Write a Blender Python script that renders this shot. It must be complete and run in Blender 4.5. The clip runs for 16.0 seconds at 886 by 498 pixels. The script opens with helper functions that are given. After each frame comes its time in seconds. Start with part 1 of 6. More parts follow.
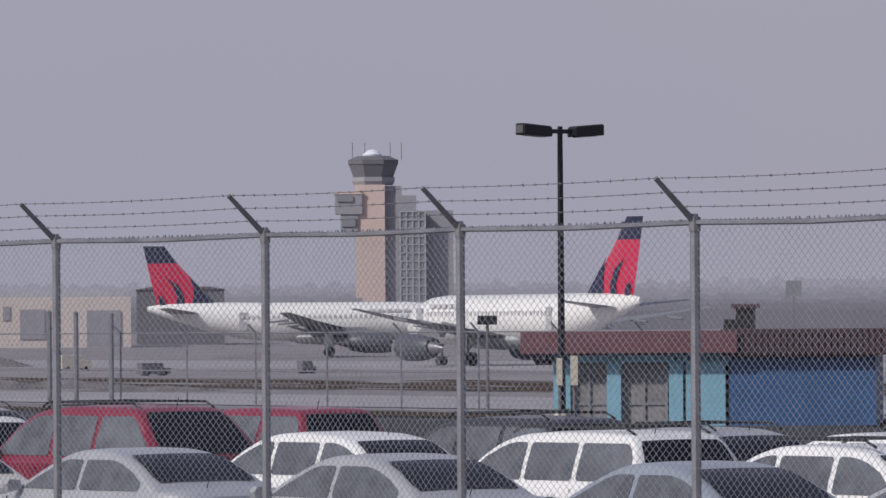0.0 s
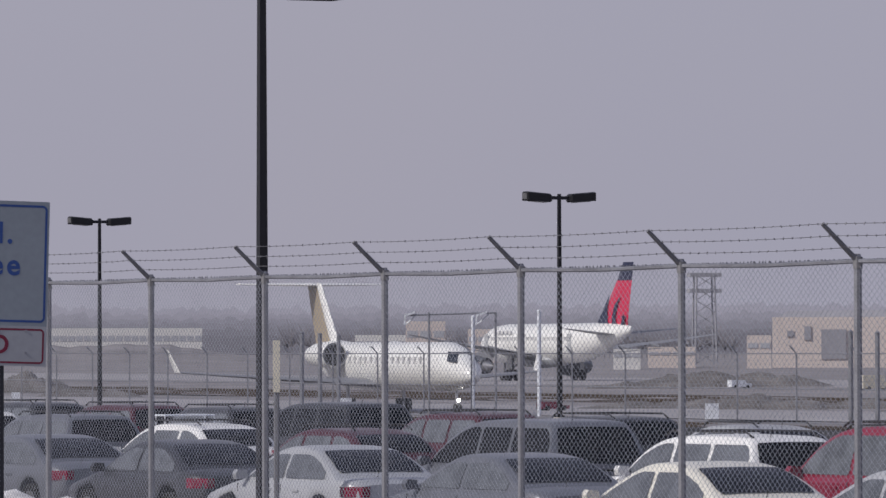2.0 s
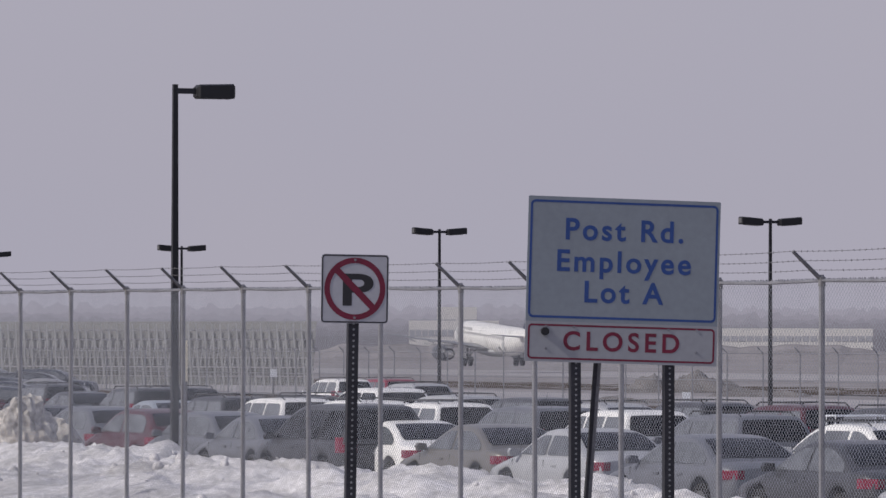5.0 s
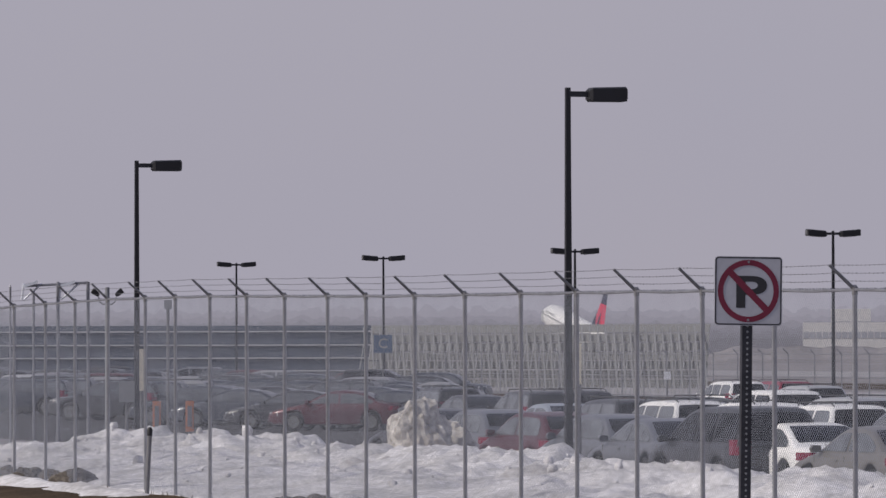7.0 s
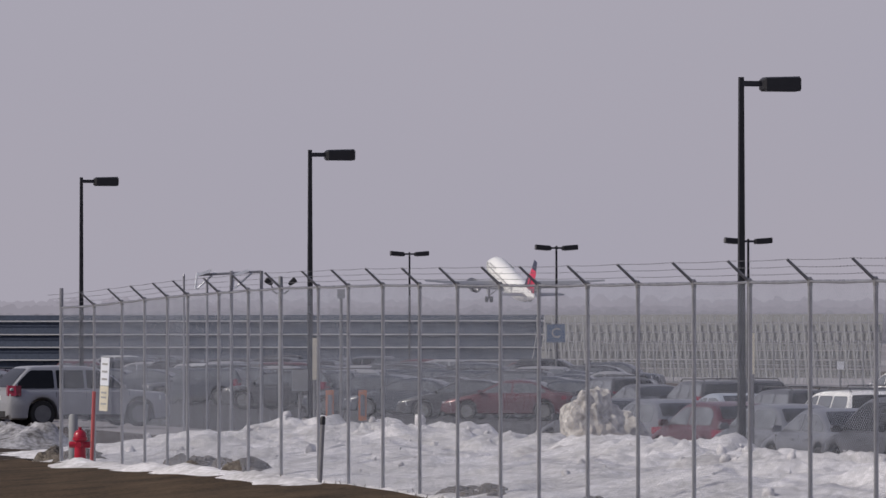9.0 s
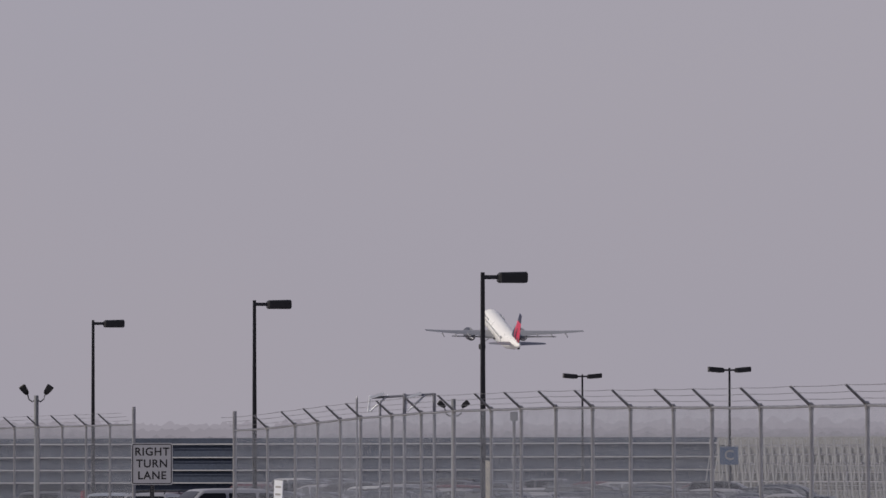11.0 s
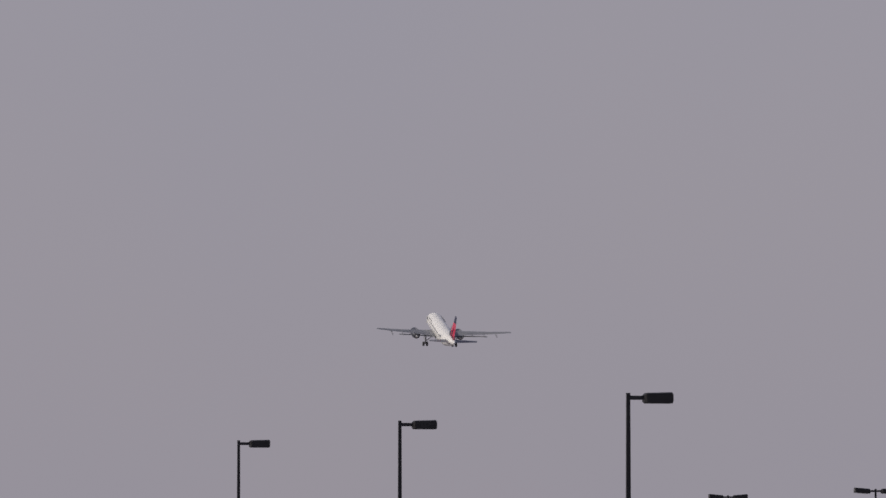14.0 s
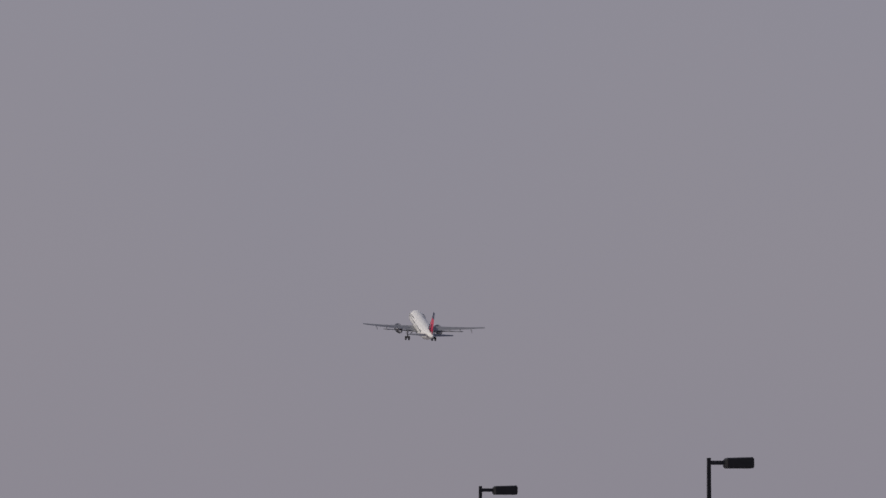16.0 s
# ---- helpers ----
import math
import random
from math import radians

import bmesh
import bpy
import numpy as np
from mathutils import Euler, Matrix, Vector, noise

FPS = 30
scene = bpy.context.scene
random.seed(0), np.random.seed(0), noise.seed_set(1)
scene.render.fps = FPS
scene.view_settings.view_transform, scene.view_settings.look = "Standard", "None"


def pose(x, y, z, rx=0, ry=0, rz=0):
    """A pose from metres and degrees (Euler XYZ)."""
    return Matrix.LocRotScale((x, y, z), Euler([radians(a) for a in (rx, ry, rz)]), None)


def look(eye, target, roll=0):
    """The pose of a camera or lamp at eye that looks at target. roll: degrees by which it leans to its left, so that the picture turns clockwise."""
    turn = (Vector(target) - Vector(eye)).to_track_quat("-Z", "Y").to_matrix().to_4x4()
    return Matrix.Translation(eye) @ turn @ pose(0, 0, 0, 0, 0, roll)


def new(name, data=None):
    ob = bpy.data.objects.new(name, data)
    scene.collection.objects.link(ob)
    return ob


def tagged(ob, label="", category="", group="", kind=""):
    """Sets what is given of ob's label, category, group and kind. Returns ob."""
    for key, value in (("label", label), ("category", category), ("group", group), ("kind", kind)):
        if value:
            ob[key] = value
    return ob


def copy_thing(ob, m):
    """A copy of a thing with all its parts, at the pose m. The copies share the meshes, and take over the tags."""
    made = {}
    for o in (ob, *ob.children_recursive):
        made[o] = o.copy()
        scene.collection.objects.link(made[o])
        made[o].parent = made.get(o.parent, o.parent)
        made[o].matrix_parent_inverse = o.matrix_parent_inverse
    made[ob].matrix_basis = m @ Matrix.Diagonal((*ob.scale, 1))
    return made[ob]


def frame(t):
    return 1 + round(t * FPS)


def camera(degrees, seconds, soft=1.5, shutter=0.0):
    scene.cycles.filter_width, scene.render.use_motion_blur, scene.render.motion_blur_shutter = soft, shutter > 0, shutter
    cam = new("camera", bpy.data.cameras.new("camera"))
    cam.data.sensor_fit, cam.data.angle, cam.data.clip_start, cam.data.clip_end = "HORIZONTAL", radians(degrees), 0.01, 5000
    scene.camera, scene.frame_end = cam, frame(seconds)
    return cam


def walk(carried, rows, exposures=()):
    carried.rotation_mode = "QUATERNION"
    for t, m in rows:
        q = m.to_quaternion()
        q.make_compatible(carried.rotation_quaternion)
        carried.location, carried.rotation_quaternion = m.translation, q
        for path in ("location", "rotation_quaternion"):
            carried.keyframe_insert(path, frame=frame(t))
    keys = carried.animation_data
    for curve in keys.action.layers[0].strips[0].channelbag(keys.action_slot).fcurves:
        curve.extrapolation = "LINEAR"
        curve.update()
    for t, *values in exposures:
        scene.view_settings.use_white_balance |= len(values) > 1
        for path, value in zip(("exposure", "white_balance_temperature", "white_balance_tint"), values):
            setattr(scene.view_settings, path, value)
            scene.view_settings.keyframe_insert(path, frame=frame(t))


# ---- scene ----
from mathutils.bvhtree import BVHTree

cam = camera(8.54, 16.0, soft=1.5)

# the camera stands on one spot and pans: seconds, bearing, tilt and roll in degrees
AIM = [
    (0, 14.2013, 0.7120, -0.40), (0.3, 12.5948, 0.7680, -0.40), (0.5, 11.6951, 0.8738, -0.40), (0.6, 11.1903, 0.9445, -0.36),
    (0.9, 9.7127, 0.8580, -0.22), (1, 9.2934, 0.7406, -0.17), (1.3, 8.0432, 1.1191, -0.13), (1.5, 7.3390, 1.2898, -0.09),
    (1.8, 6.8210, 1.0841, -0.12), (2, 6.4727, 0.9387, -0.13), (2.3, 5.9586, 0.8966, -0.13), (2.5, 5.7081, 0.8708, -0.13),
    (2.8, 4.8726, 0.7261, -0.11), (2.9, 4.5852, 0.7594, -0.10), (3, 4.2982, 0.8354, -0.09), (3.1, 3.8926, 0.7878, -0.02),
    (3.2, 3.6113, 0.8588, 0.04), (3.4, 3.0183, 0.9261, 0.18), (3.5, 2.7646, 0.9456, 0.24), (3.9, 1.6931, 1.0694, 0.27),
    (4, 1.4256, 1.1311, 0.27), (4.5, 0.7085, 0.9678, 0.22), (4.7, 0.3279, 0.8088, 0.17), (5, 0.0013, 0.9425, 0.09),
    (5.2, -0.6532, 0.7634, -0.06), (7.3, -3.8365, 0.9808, -0.10), (7.5, -3.7352, 0.8928, -0.03), (8, -4.3961, 0.7337, 0.07),
    (8.4, -4.7858, 1.0704, -0.13), (8.5, -4.9198, 0.9481, -0.19), (9, -5.4659, 0.8698, -0.02), (9.5, -5.9685, 1.1138, -0.19),
    (9.7, -6.1885, 1.2592, -0.20), (9.9, -6.4728, 1.3965, -0.22), (10, -6.5187, 1.5216, -0.22), (10.2, -6.6676, 1.6440, -0.25),
    (12.3, -7.6866, 2.5992, 0.15), (12.5, -7.8412, 2.6179, 0.07), (13, -8.1316, 2.7937, 0.26), (13.5, -8.4604, 2.9822, 0.19),
    (14, -8.5382, 3.2170, 0.01), (14.5, -8.8866, 3.1170, -0.22), (15, -8.6754, 3.1102, -0.52), (15.5, -8.7584, 3.4533, -0.11),
    (15.7, -9.0292, 3.6357, -0.10), (16, -9.3118, 3.8492, -0.09),
]
EYE = 2.6
walk(cam, [(t, pose(0, 0, EYE, 90 + tilt, 0, -bearing) @ pose(0, 0, 0, 0, 0, roll)) for t, bearing, tilt, roll in AIM],
     exposures=[(0, 0.0, 6500, 10), (1.5, 0.0, 6500, 10), (3.5, 0.06, 6580, 10), (5, 0.14, 6680, 10), (7.5, 0.06, 6750, 10), (9, 0.08, 6800, 10), (12.5, -0.13, 7050, 10), (13.5, -0.18, 7050, 10), (14.5, -0.36, 6950, 10), (16, -0.48, 6900, 10)])

# ---- light: hazy winter sun from the side, milky sky ----
SUN_BEARING, SUN_HEIGHT = -110.0, 38.0
world = bpy.data.worlds.new("hazy_sky")
scene.world = world
world.use_nodes = True
wn, wl = world.node_tree.nodes, world.node_tree.links
sky = wn.new("ShaderNodeTexSky")
sky.sky_type, sky.sun_disc = "NISHITA", False
sky.sun_elevation, sky.sun_rotation = radians(SUN_HEIGHT), radians(SUN_BEARING)
sky.air_density, sky.dust_density = 1.0, 6.0
veil = wn.new("ShaderNodeMixRGB")
veil.inputs[0].default_value = 0.86
# thin uneven haze: a little warmer low down, bluer higher up
cloud, spread_, place, height, tone_add, tones = wn.new("ShaderNodeTexNoise"), wn.new("ShaderNodeMapRange"), wn.new("ShaderNodeTexCoord"), wn.new("ShaderNodeSeparateXYZ"), wn.new("ShaderNodeMath"), wn.new("ShaderNodeValToRGB")
cloud.inputs["Scale"].default_value, cloud.inputs["Detail"].default_value = 9.0, 2.0
wl.new(place.outputs["Generated"], cloud.inputs["Vector"])
wl.new(place.outputs["Generated"], height.inputs[0])
spread_.inputs[1].default_value, spread_.inputs[2].default_value, spread_.inputs[3].default_value, spread_.inputs[4].default_value = 0.0, 0.22, -0.25, 0.25
wl.new(height.outputs[2], spread_.inputs[0])
wl.new(cloud.outputs[0], tone_add.inputs[0])
wl.new(spread_.outputs[0], tone_add.inputs[1])
wl.new(tone_add.outputs[0], tones.inputs[0])
tones.color_ramp.elements[0].position, tones.color_ramp.elements[1].position = 0.1, 0.9
tones.color_ramp.elements[0].color, tones.color_ramp.elements[1].color = (4.12, 4.0, 4.86, 1), (3.78, 3.82, 4.94, 1)
fall, deep = wn.new("ShaderNodeMapRange"), wn.new("ShaderNodeVectorMath")
fall.interpolation_type = "SMOOTHSTEP"
fall.inputs[1].default_value, fall.inputs[2].default_value, fall.inputs[3].default_value, fall.inputs[4].default_value = 0.1, 0.75, 0.0, 1.0
wl.new(height.outputs[2], fall.inputs[0])
deep.operation = "MULTIPLY"
wl.new(tones.outputs[0], deep.inputs[0])
blue = wn.new("ShaderNodeMixRGB")
blue.inputs[1].default_value, blue.inputs[2].default_value = (1, 1, 1, 1), (0.44, 0.5, 0.64, 1)
wl.new(fall.outputs[0], blue.inputs[0])
wl.new(blue.outputs[0], deep.inputs[1])
wl.new(deep.outputs[0], veil.inputs[2])
wl.new(sky.outputs[0], veil.inputs[1])
wl.new(veil.outputs[0], wn["Background"].inputs[0])
wn["Background"].inputs[1].default_value = 0.1
sun_data = bpy.data.lights.new("sun", "SUN")
sun_data.energy, sun_data.angle, sun_data.color = 2.85, radians(1.5), (1.0, 0.955, 0.9)
sun_lamp = new("sun", sun_data)
a, h = radians(SUN_BEARING), radians(SUN_HEIGHT)
sun_lamp.matrix_world = look((300 * math.sin(a) * math.cos(h), 300 * math.cos(a) * math.cos(h), 300 * math.sin(h)), (0, 0, 0))

# ---- survey: bearings in 1/10500 rad from the camera; site lines run along SITE ----
SITE = radians(-18.87)
ALONG = Vector((math.sin(SITE), math.cos(SITE), 0))
ACROSS = Vector((math.cos(SITE), -math.sin(SITE), 0))


def polar(b, d, z=0.0):
    return Vector((d * math.sin(b / 10500), d * math.cos(b / 10500), z))


def site(s, w, z=0.0):
    return ALONG * s + ACROSS * w + Vector((0, 0, z))


def on_line(b, w, z=0.0):
    """The point at bearing b on the site line at offset w."""
    return polar(b, w / math.sin(b / 10500 - SITE), z)


def facing(p, bearing, rx=0.0, ry=0.0):
    """A pose at p whose x axis points along a bearing in degrees."""
    return pose(p[0], p[1], p[2], rx, ry, 90 - bearing)


# ---- materials ----
def material(name, colour, rough=0.6, metal=0.0, spread=0.12, scale=6.0, fine=60.0, bump=0.0, spec=0.5, random_tint=0.0, second=None, coat=0.0):
    m = bpy.data.materials.new(name)
    m.use_nodes = True
    n, l = m.node_tree.nodes, m.node_tree.links
    b = n["Principled BSDF"]
    co = n.new("ShaderNodeTexCoord")
    t1, t2 = n.new("ShaderNodeTexNoise"), n.new("ShaderNodeTexNoise")
    t1.inputs["Scale"].default_value, t1.inputs["Detail"].default_value = scale, 6
    t2.inputs["Scale"].default_value, t2.inputs["Detail"].default_value = fine, 4
    for t in (t1, t2):
        l.new(co.outputs["Object"], t.inputs["Vector"])
    add = n.new("ShaderNodeMath")
    add.operation = "ADD"
    l.new(t1.outputs[0], add.inputs[0])
    l.new(t2.outputs[0], add.inputs[1])
    ramp = n.new("ShaderNodeValToRGB")
    half = n.new("ShaderNodeMath")
    half.operation, half.inputs[1].default_value = "MULTIPLY", 0.5
    l.new(add.outputs[0], half.inputs[0])
    l.new(half.outputs[0], ramp.inputs[0])
    dark = [c * (1 - spread) for c in colour]
    lite = [min(1, c * (1 + spread)) for c in (second or colour)]
    ramp.color_ramp.elements[0].position, ramp.color_ramp.elements[1].position = 0.36, 0.64
    ramp.color_ramp.elements[0].color, ramp.color_ramp.elements[1].color = (*dark, 1), (*lite, 1)
    out = ramp.outputs[0]
    if random_tint:
        info, hsv, rng = n.new("ShaderNodeObjectInfo"), n.new("ShaderNodeHueSaturation"), n.new("ShaderNodeMapRange")
        rng.inputs[3].default_value, rng.inputs[4].default_value = 1 - random_tint, 1 + random_tint
        l.new(info.outputs["Random"], rng.inputs[0])
        l.new(rng.outputs[0], hsv.inputs["Value"])
        l.new(out, hsv.inputs["Color"])
        out = hsv.outputs[0]
    l.new(out, b.inputs["Base Color"])
    rr = n.new("ShaderNodeMapRange")
    rr.inputs[3].default_value, rr.inputs[4].default_value = max(0.03, rough - 0.08), min(1, rough + 0.08)
    l.new(t1.outputs[0], rr.inputs[0])
    l.new(rr.outputs[0], b.inputs["Roughness"])
    b.inputs["Metallic"].default_value = metal
    b.inputs["Specular IOR Level"].default_value = spec
    b.inputs["Coat Weight"].default_value = coat
    b.inputs["Coat Roughness"].default_value = 0.14
    if bump:
        bp = n.new("ShaderNodeBump")
        bp.inputs["Strength"].default_value, bp.inputs["Distance"].default_value = 0.6, bump
        l.new(half.outputs[0], bp.inputs["Height"])
        l.new(bp.outputs[0], b.inputs["Normal"])
    return m


GALV = material("galvanised_steel", (0.245, 0.25, 0.28), 0.5, 0.4, 0.28, 4, 80)
GALV_DARK = material("weathered_galvanised_steel", (0.2, 0.2, 0.215), 0.6, 0.4, 0.25, 5, 90)
WIRE = material("galvanised_wire", (0.235, 0.25, 0.3), 0.5, 0.3, 0.2, 3, 40)
BLACK = material("black_powder_coat", (0.012, 0.012, 0.016), 0.5, 0, 0.3, 4, 60)
LENS = material("lamp_lens", (0.5, 0.5, 0.5), 0.3)
# grey over black heads: sunlight on their end faces, painted in
LAMP_END = material("sunlit_lamp_end", (0.1, 0.1, 0.11), 0.6, 0, 0.25)
BRONZE = material("dark_bronze_paint", (0.03, 0.03, 0.038), 0.5, 0.2, 0.3, 4, 60)
SIGN_WHITE = material("sign_white", (0.72, 0.75, 0.82), 0.45, 0, 0.05, 3, 30)
# white sheeting darkened: shade on the sign faces is in these three colours
SHEETING = material("reflective_sheeting", (0.245, 0.283, 0.325), 0.4, 0, 0.07, 3, 30)
SHEETING_GREY = material("shaded_reflective_sheeting", (0.33, 0.345, 0.38), 0.4, 0, 0.07, 3, 30)
SHEETING_PALE = material("pale_reflective_sheeting", (0.42, 0.43, 0.48), 0.4, 0, 0.07, 3, 30)
SIGN_BLUE = material("sign_blue", (0.02, 0.065, 0.25), 0.5, 0, 0.1)
SIGN_RED = material("sign_red", (0.16, 0.008, 0.034), 0.5, 0, 0.15)
SIGN_BLACK = material("sign_black", (0.02, 0.02, 0.025), 0.5)
POST_DARK = material("perforated_post_steel", (0.035, 0.036, 0.045), 0.55, 0.4, 0.3)
POST_HOLE = material("post_hole", (0.25, 0.26, 0.28), 0.6)
ASPHALT = material("asphalt", (0.058, 0.058, 0.062), 0.85, 0, 0.3, 0.15, 8, 0.01, spec=0.08)
CONCRETE = material("airfield_concrete", (0.31, 0.298, 0.312), 0.85, 0, 0.15, 0.02, 0.5)
EARTH = material("dead_grass_and_earth", (0.185, 0.172, 0.178), 0.95, 0, 0.22, 0.05, 1.2, 0.03, second=(0.245, 0.23, 0.238))
GRASS = material("dormant_grass", (0.036, 0.025, 0.015), 0.95, 0, 0.4, 0.8, 14, 0.03, second=(0.07, 0.049, 0.031), spec=0.1)
SNOW = material("old_snow", (0.42, 0.41, 0.415), 0.8, 0, 0.15, 0.9, 9, 0.08, second=(0.66, 0.65, 0.675))
DIRTY_SNOW = material("dirty_snow", (0.3, 0.27, 0.24), 0.85, 0, 0.4, 1.2, 9, 0.06, second=(0.6, 0.58, 0.56))
SLUSH = material("grey_slush", (0.13, 0.122, 0.12), 0.85, 0, 0.4, 1.2, 9, 0.06, second=(0.33, 0.33, 0.35))
MUD = material("muddy_grit", (0.032, 0.025, 0.02), 0.95, 0, 0.35, 0.7, 12, 0.02, second=(0.062, 0.049, 0.04), spec=0.05)
SOIL = material("bare_earth", (0.05, 0.041, 0.036), 0.95, 0, 0.4, 2.5, 20, 0.04, second=(0.1, 0.086, 0.074))


def soil_snow(m, share):
    """Brown grit in patches over a snow material."""
    n, l = m.node_tree.nodes, m.node_tree.links
    b = n["Principled BSDF"]
    old = b.inputs["Base Color"].links[0].from_socket
    t, r, mx, co = n.new("ShaderNodeTexNoise"), n.new("ShaderNodeValToRGB"), n.new("ShaderNodeMixRGB"), n.new("ShaderNodeTexCoord")
    t.inputs["Scale"].default_value, t.inputs["Detail"].default_value, t.inputs["Roughness"].default_value = 0.32, 9, 0.68
    l.new(co.outputs["Object"], t.inputs["Vector"])
    l.new(t.outputs[0], r.inputs[0])
    r.color_ramp.elements[0].position, r.color_ramp.elements[1].position = share, share + 0.16
    r.color_ramp.elements[1].color = (0.75, 0.75, 0.75, 1)
    l.new(r.outputs[0], mx.inputs[0])
    l.new(old, mx.inputs[1])
    mx.inputs[2].default_value = (0.17, 0.145, 0.125, 1)
    l.new(mx.outputs[0], b.inputs["Base Color"])


soil_snow(SNOW, 0.58)
soil_snow(DIRTY_SNOW, 0.44)
RED_PAINT = material("red_enamel", (0.32, 0.006, 0.026), 0.35, 0, 0.2, 6, 60)
FADED_RED = material("faded_red_plastic", (0.4, 0.085, 0.09), 0.6)
ORANGE = material("orange_plastic", (0.5, 0.16, 0.06), 0.5)
YELLOW = material("pale_yellow_paint", (0.62, 0.5, 0.25), 0.6)
CREAM = material("cream_plastic", (0.62, 0.58, 0.48), 0.6)
DULL_BLUE = material("dull_blue_sign", (0.075, 0.125, 0.22), 0.5)
GREY_PANEL = material("grey_panel", (0.22, 0.23, 0.25), 0.6)
BLUE_TILE = material("blue_wall_panel", (0.03, 0.092, 0.225), 0.5, 0, 0.2, 2, 30)
CYAN_PANEL = material("pale_blue_panel", (0.22, 0.45, 0.58), 0.45, 0, 0.1, 2, 20)
BROWN_ROOF = material("maroon_metal_roof", (0.15, 0.062, 0.075), 0.6, 0, 0.2, 2, 20)
DARK_ROOF = material("dark_metal_roof", (0.075, 0.045, 0.052), 0.6)
# tan, pink and pale far walls lightened: haze put into base colour
TAN_WALL = material("tan_precast_wall", (0.6, 0.53, 0.5), 0.8, 0, 0.06, 0.05, 1)
PINK_WALL = material("pink_brick_wall", (0.6, 0.48, 0.44), 0.8, 0, 0.06, 0.05, 1)
GREY_WALL = material("grey_cladding", (0.3, 0.3, 0.335), 0.7, 0, 0.1, 0.05, 1)
PALE_WALL = material("pale_building_wall", (0.66, 0.65, 0.64), 0.8, 0, 0.08, 0.05, 1)
DARK_WALL = material("dark_hangar_wall", (0.14, 0.14, 0.16), 0.7, 0, 0.1, 0.05, 1)
FAR_GLASS = material("tinted_glass", (0.03, 0.035, 0.045), 0.12)
# stair and cab panes greyed in base colour to stand for haze
STAIR_GLASS = material("hazy_stair_glass", (0.24, 0.25, 0.275), 0.3)
TOWER_GLASS = material("hazed_tower_glass", (0.17, 0.175, 0.195), 0.3)
DARK_EARTH = material("dark_tipped_earth", (0.105, 0.096, 0.096), 0.95, 0, 0.3, 0.6, 6, 0.04, second=(0.16, 0.15, 0.148))
# cabin glass and titles paled: haze over the aircraft is in this colour
PORTHOLE = material("haze_paled_cabin_glass", (0.58, 0.58, 0.59), 0.3)
GEAR_GREY = material("grey_landing_gear_paint", (0.12, 0.12, 0.13), 0.5)
# tyre black lifted towards grey to put haze into the colour
HAZED_RUBBER = material("hazed_aircraft_tyre", (0.05, 0.05, 0.055), 0.9)
BOOTH_GLASS = material("curtained_booth_glass", (0.24, 0.235, 0.235), 0.25, 0, 0.35, 1.2, 9)
ENGINE = material("dark_grey_aircraft_paint", (0.075, 0.08, 0.1), 0.45)
# far panes and stair frame: low contrast of haze painted as pale base
HAZY_GLASS = material("haze_paled_glass", (0.4, 0.41, 0.45), 0.3)
# twigs paled to lilac grey: distance haze is put into the colour
TWIGS = material("hazed_winter_twigs", (0.22, 0.21, 0.23), 0.95, 0, 0.12, 0.1, 1)
BLAST_SLAT = material("dark_deflector_steel", (0.17, 0.173, 0.18), 0.7, 0.1, 0.2, 1, 12)
BLAST = material("blast_fence_steel", (0.33, 0.335, 0.345), 0.6, 0.2, 0.15, 1, 12)
LOUVRE_RAIL = material("pale_barrier_rail_steel", (0.42, 0.43, 0.46), 0.6, 0.1, 0.15, 1, 12)
LOUVRE = material("louvred_barrier_steel", (0.05, 0.063, 0.094), 0.75, 0.0, 0.2, 0.4, 6, spec=0.2)
PLANE_WHITE = material("white_aircraft_paint", (0.78, 0.78, 0.77), 0.3, 0, 0.03, 0.3, 3, coat=0.3)
PLANE_GREY = material("grey_aircraft_paint", (0.19, 0.195, 0.215), 0.4, 0, 0.06, 0.5, 4)
PLANE_BELLY = material("pale_grey_aircraft_paint", (0.42, 0.43, 0.45), 0.35, 0, 0.05, 0.5, 4)
FIN_RED = material("red_aircraft_paint", (0.55, 0.022, 0.075), 0.35, 0, 0.05, 0.5, 4)
FIN_BLUE = material("navy_aircraft_paint", (0.02, 0.025, 0.06), 0.35, 0, 0.05, 0.5, 4)
GOLD = material("gold_aircraft_paint", (0.34, 0.28, 0.2), 0.4, 0, 0.05, 0.5, 4)
STEEL = material("bare_steel", (0.4, 0.4, 0.42), 0.35, 0.9, 0.1)
RUBBER = material("black_rubber", (0.015, 0.015, 0.016), 0.85)
CAR_GLASS = material("tinted_car_glass", (0.008, 0.009, 0.012), 0.05, 0, 0.2, 1, 4, spec=0.2)
CLEAR_GLASS = material("clear_car_glass", (0.11, 0.12, 0.138), 0.06, 0, 0.35, 1, 4, spec=0.8)
TAIL_RED = material("tail_lamp_red", (0.21, 0.006, 0.036), 0.15, 0, 0.1, coat=0.6)
HEAD_CLEAR = material("head_lamp_clear", (0.6, 0.62, 0.65), 0.1, 0, 0.1, coat=0.6)
TRIM_BLACK = material("black_trim", (0.02, 0.02, 0.022), 0.55)
ALLOY = material("dark_alloy_wheel", (0.15, 0.152, 0.16), 0.5, 0.4, 0.15)
PLATE = material("plate_white", (0.6, 0.62, 0.65), 0.5)
NAVLIGHT = bpy.data.materials.new("landing_light_glow")
NAVLIGHT.use_nodes = True
NAVLIGHT.node_tree.nodes["Principled BSDF"].inputs["Emission Color"].default_value = (1, 0.97, 0.9, 1)
NAVLIGHT.node_tree.nodes["Principled BSDF"].inputs["Emission Strength"].default_value = 12


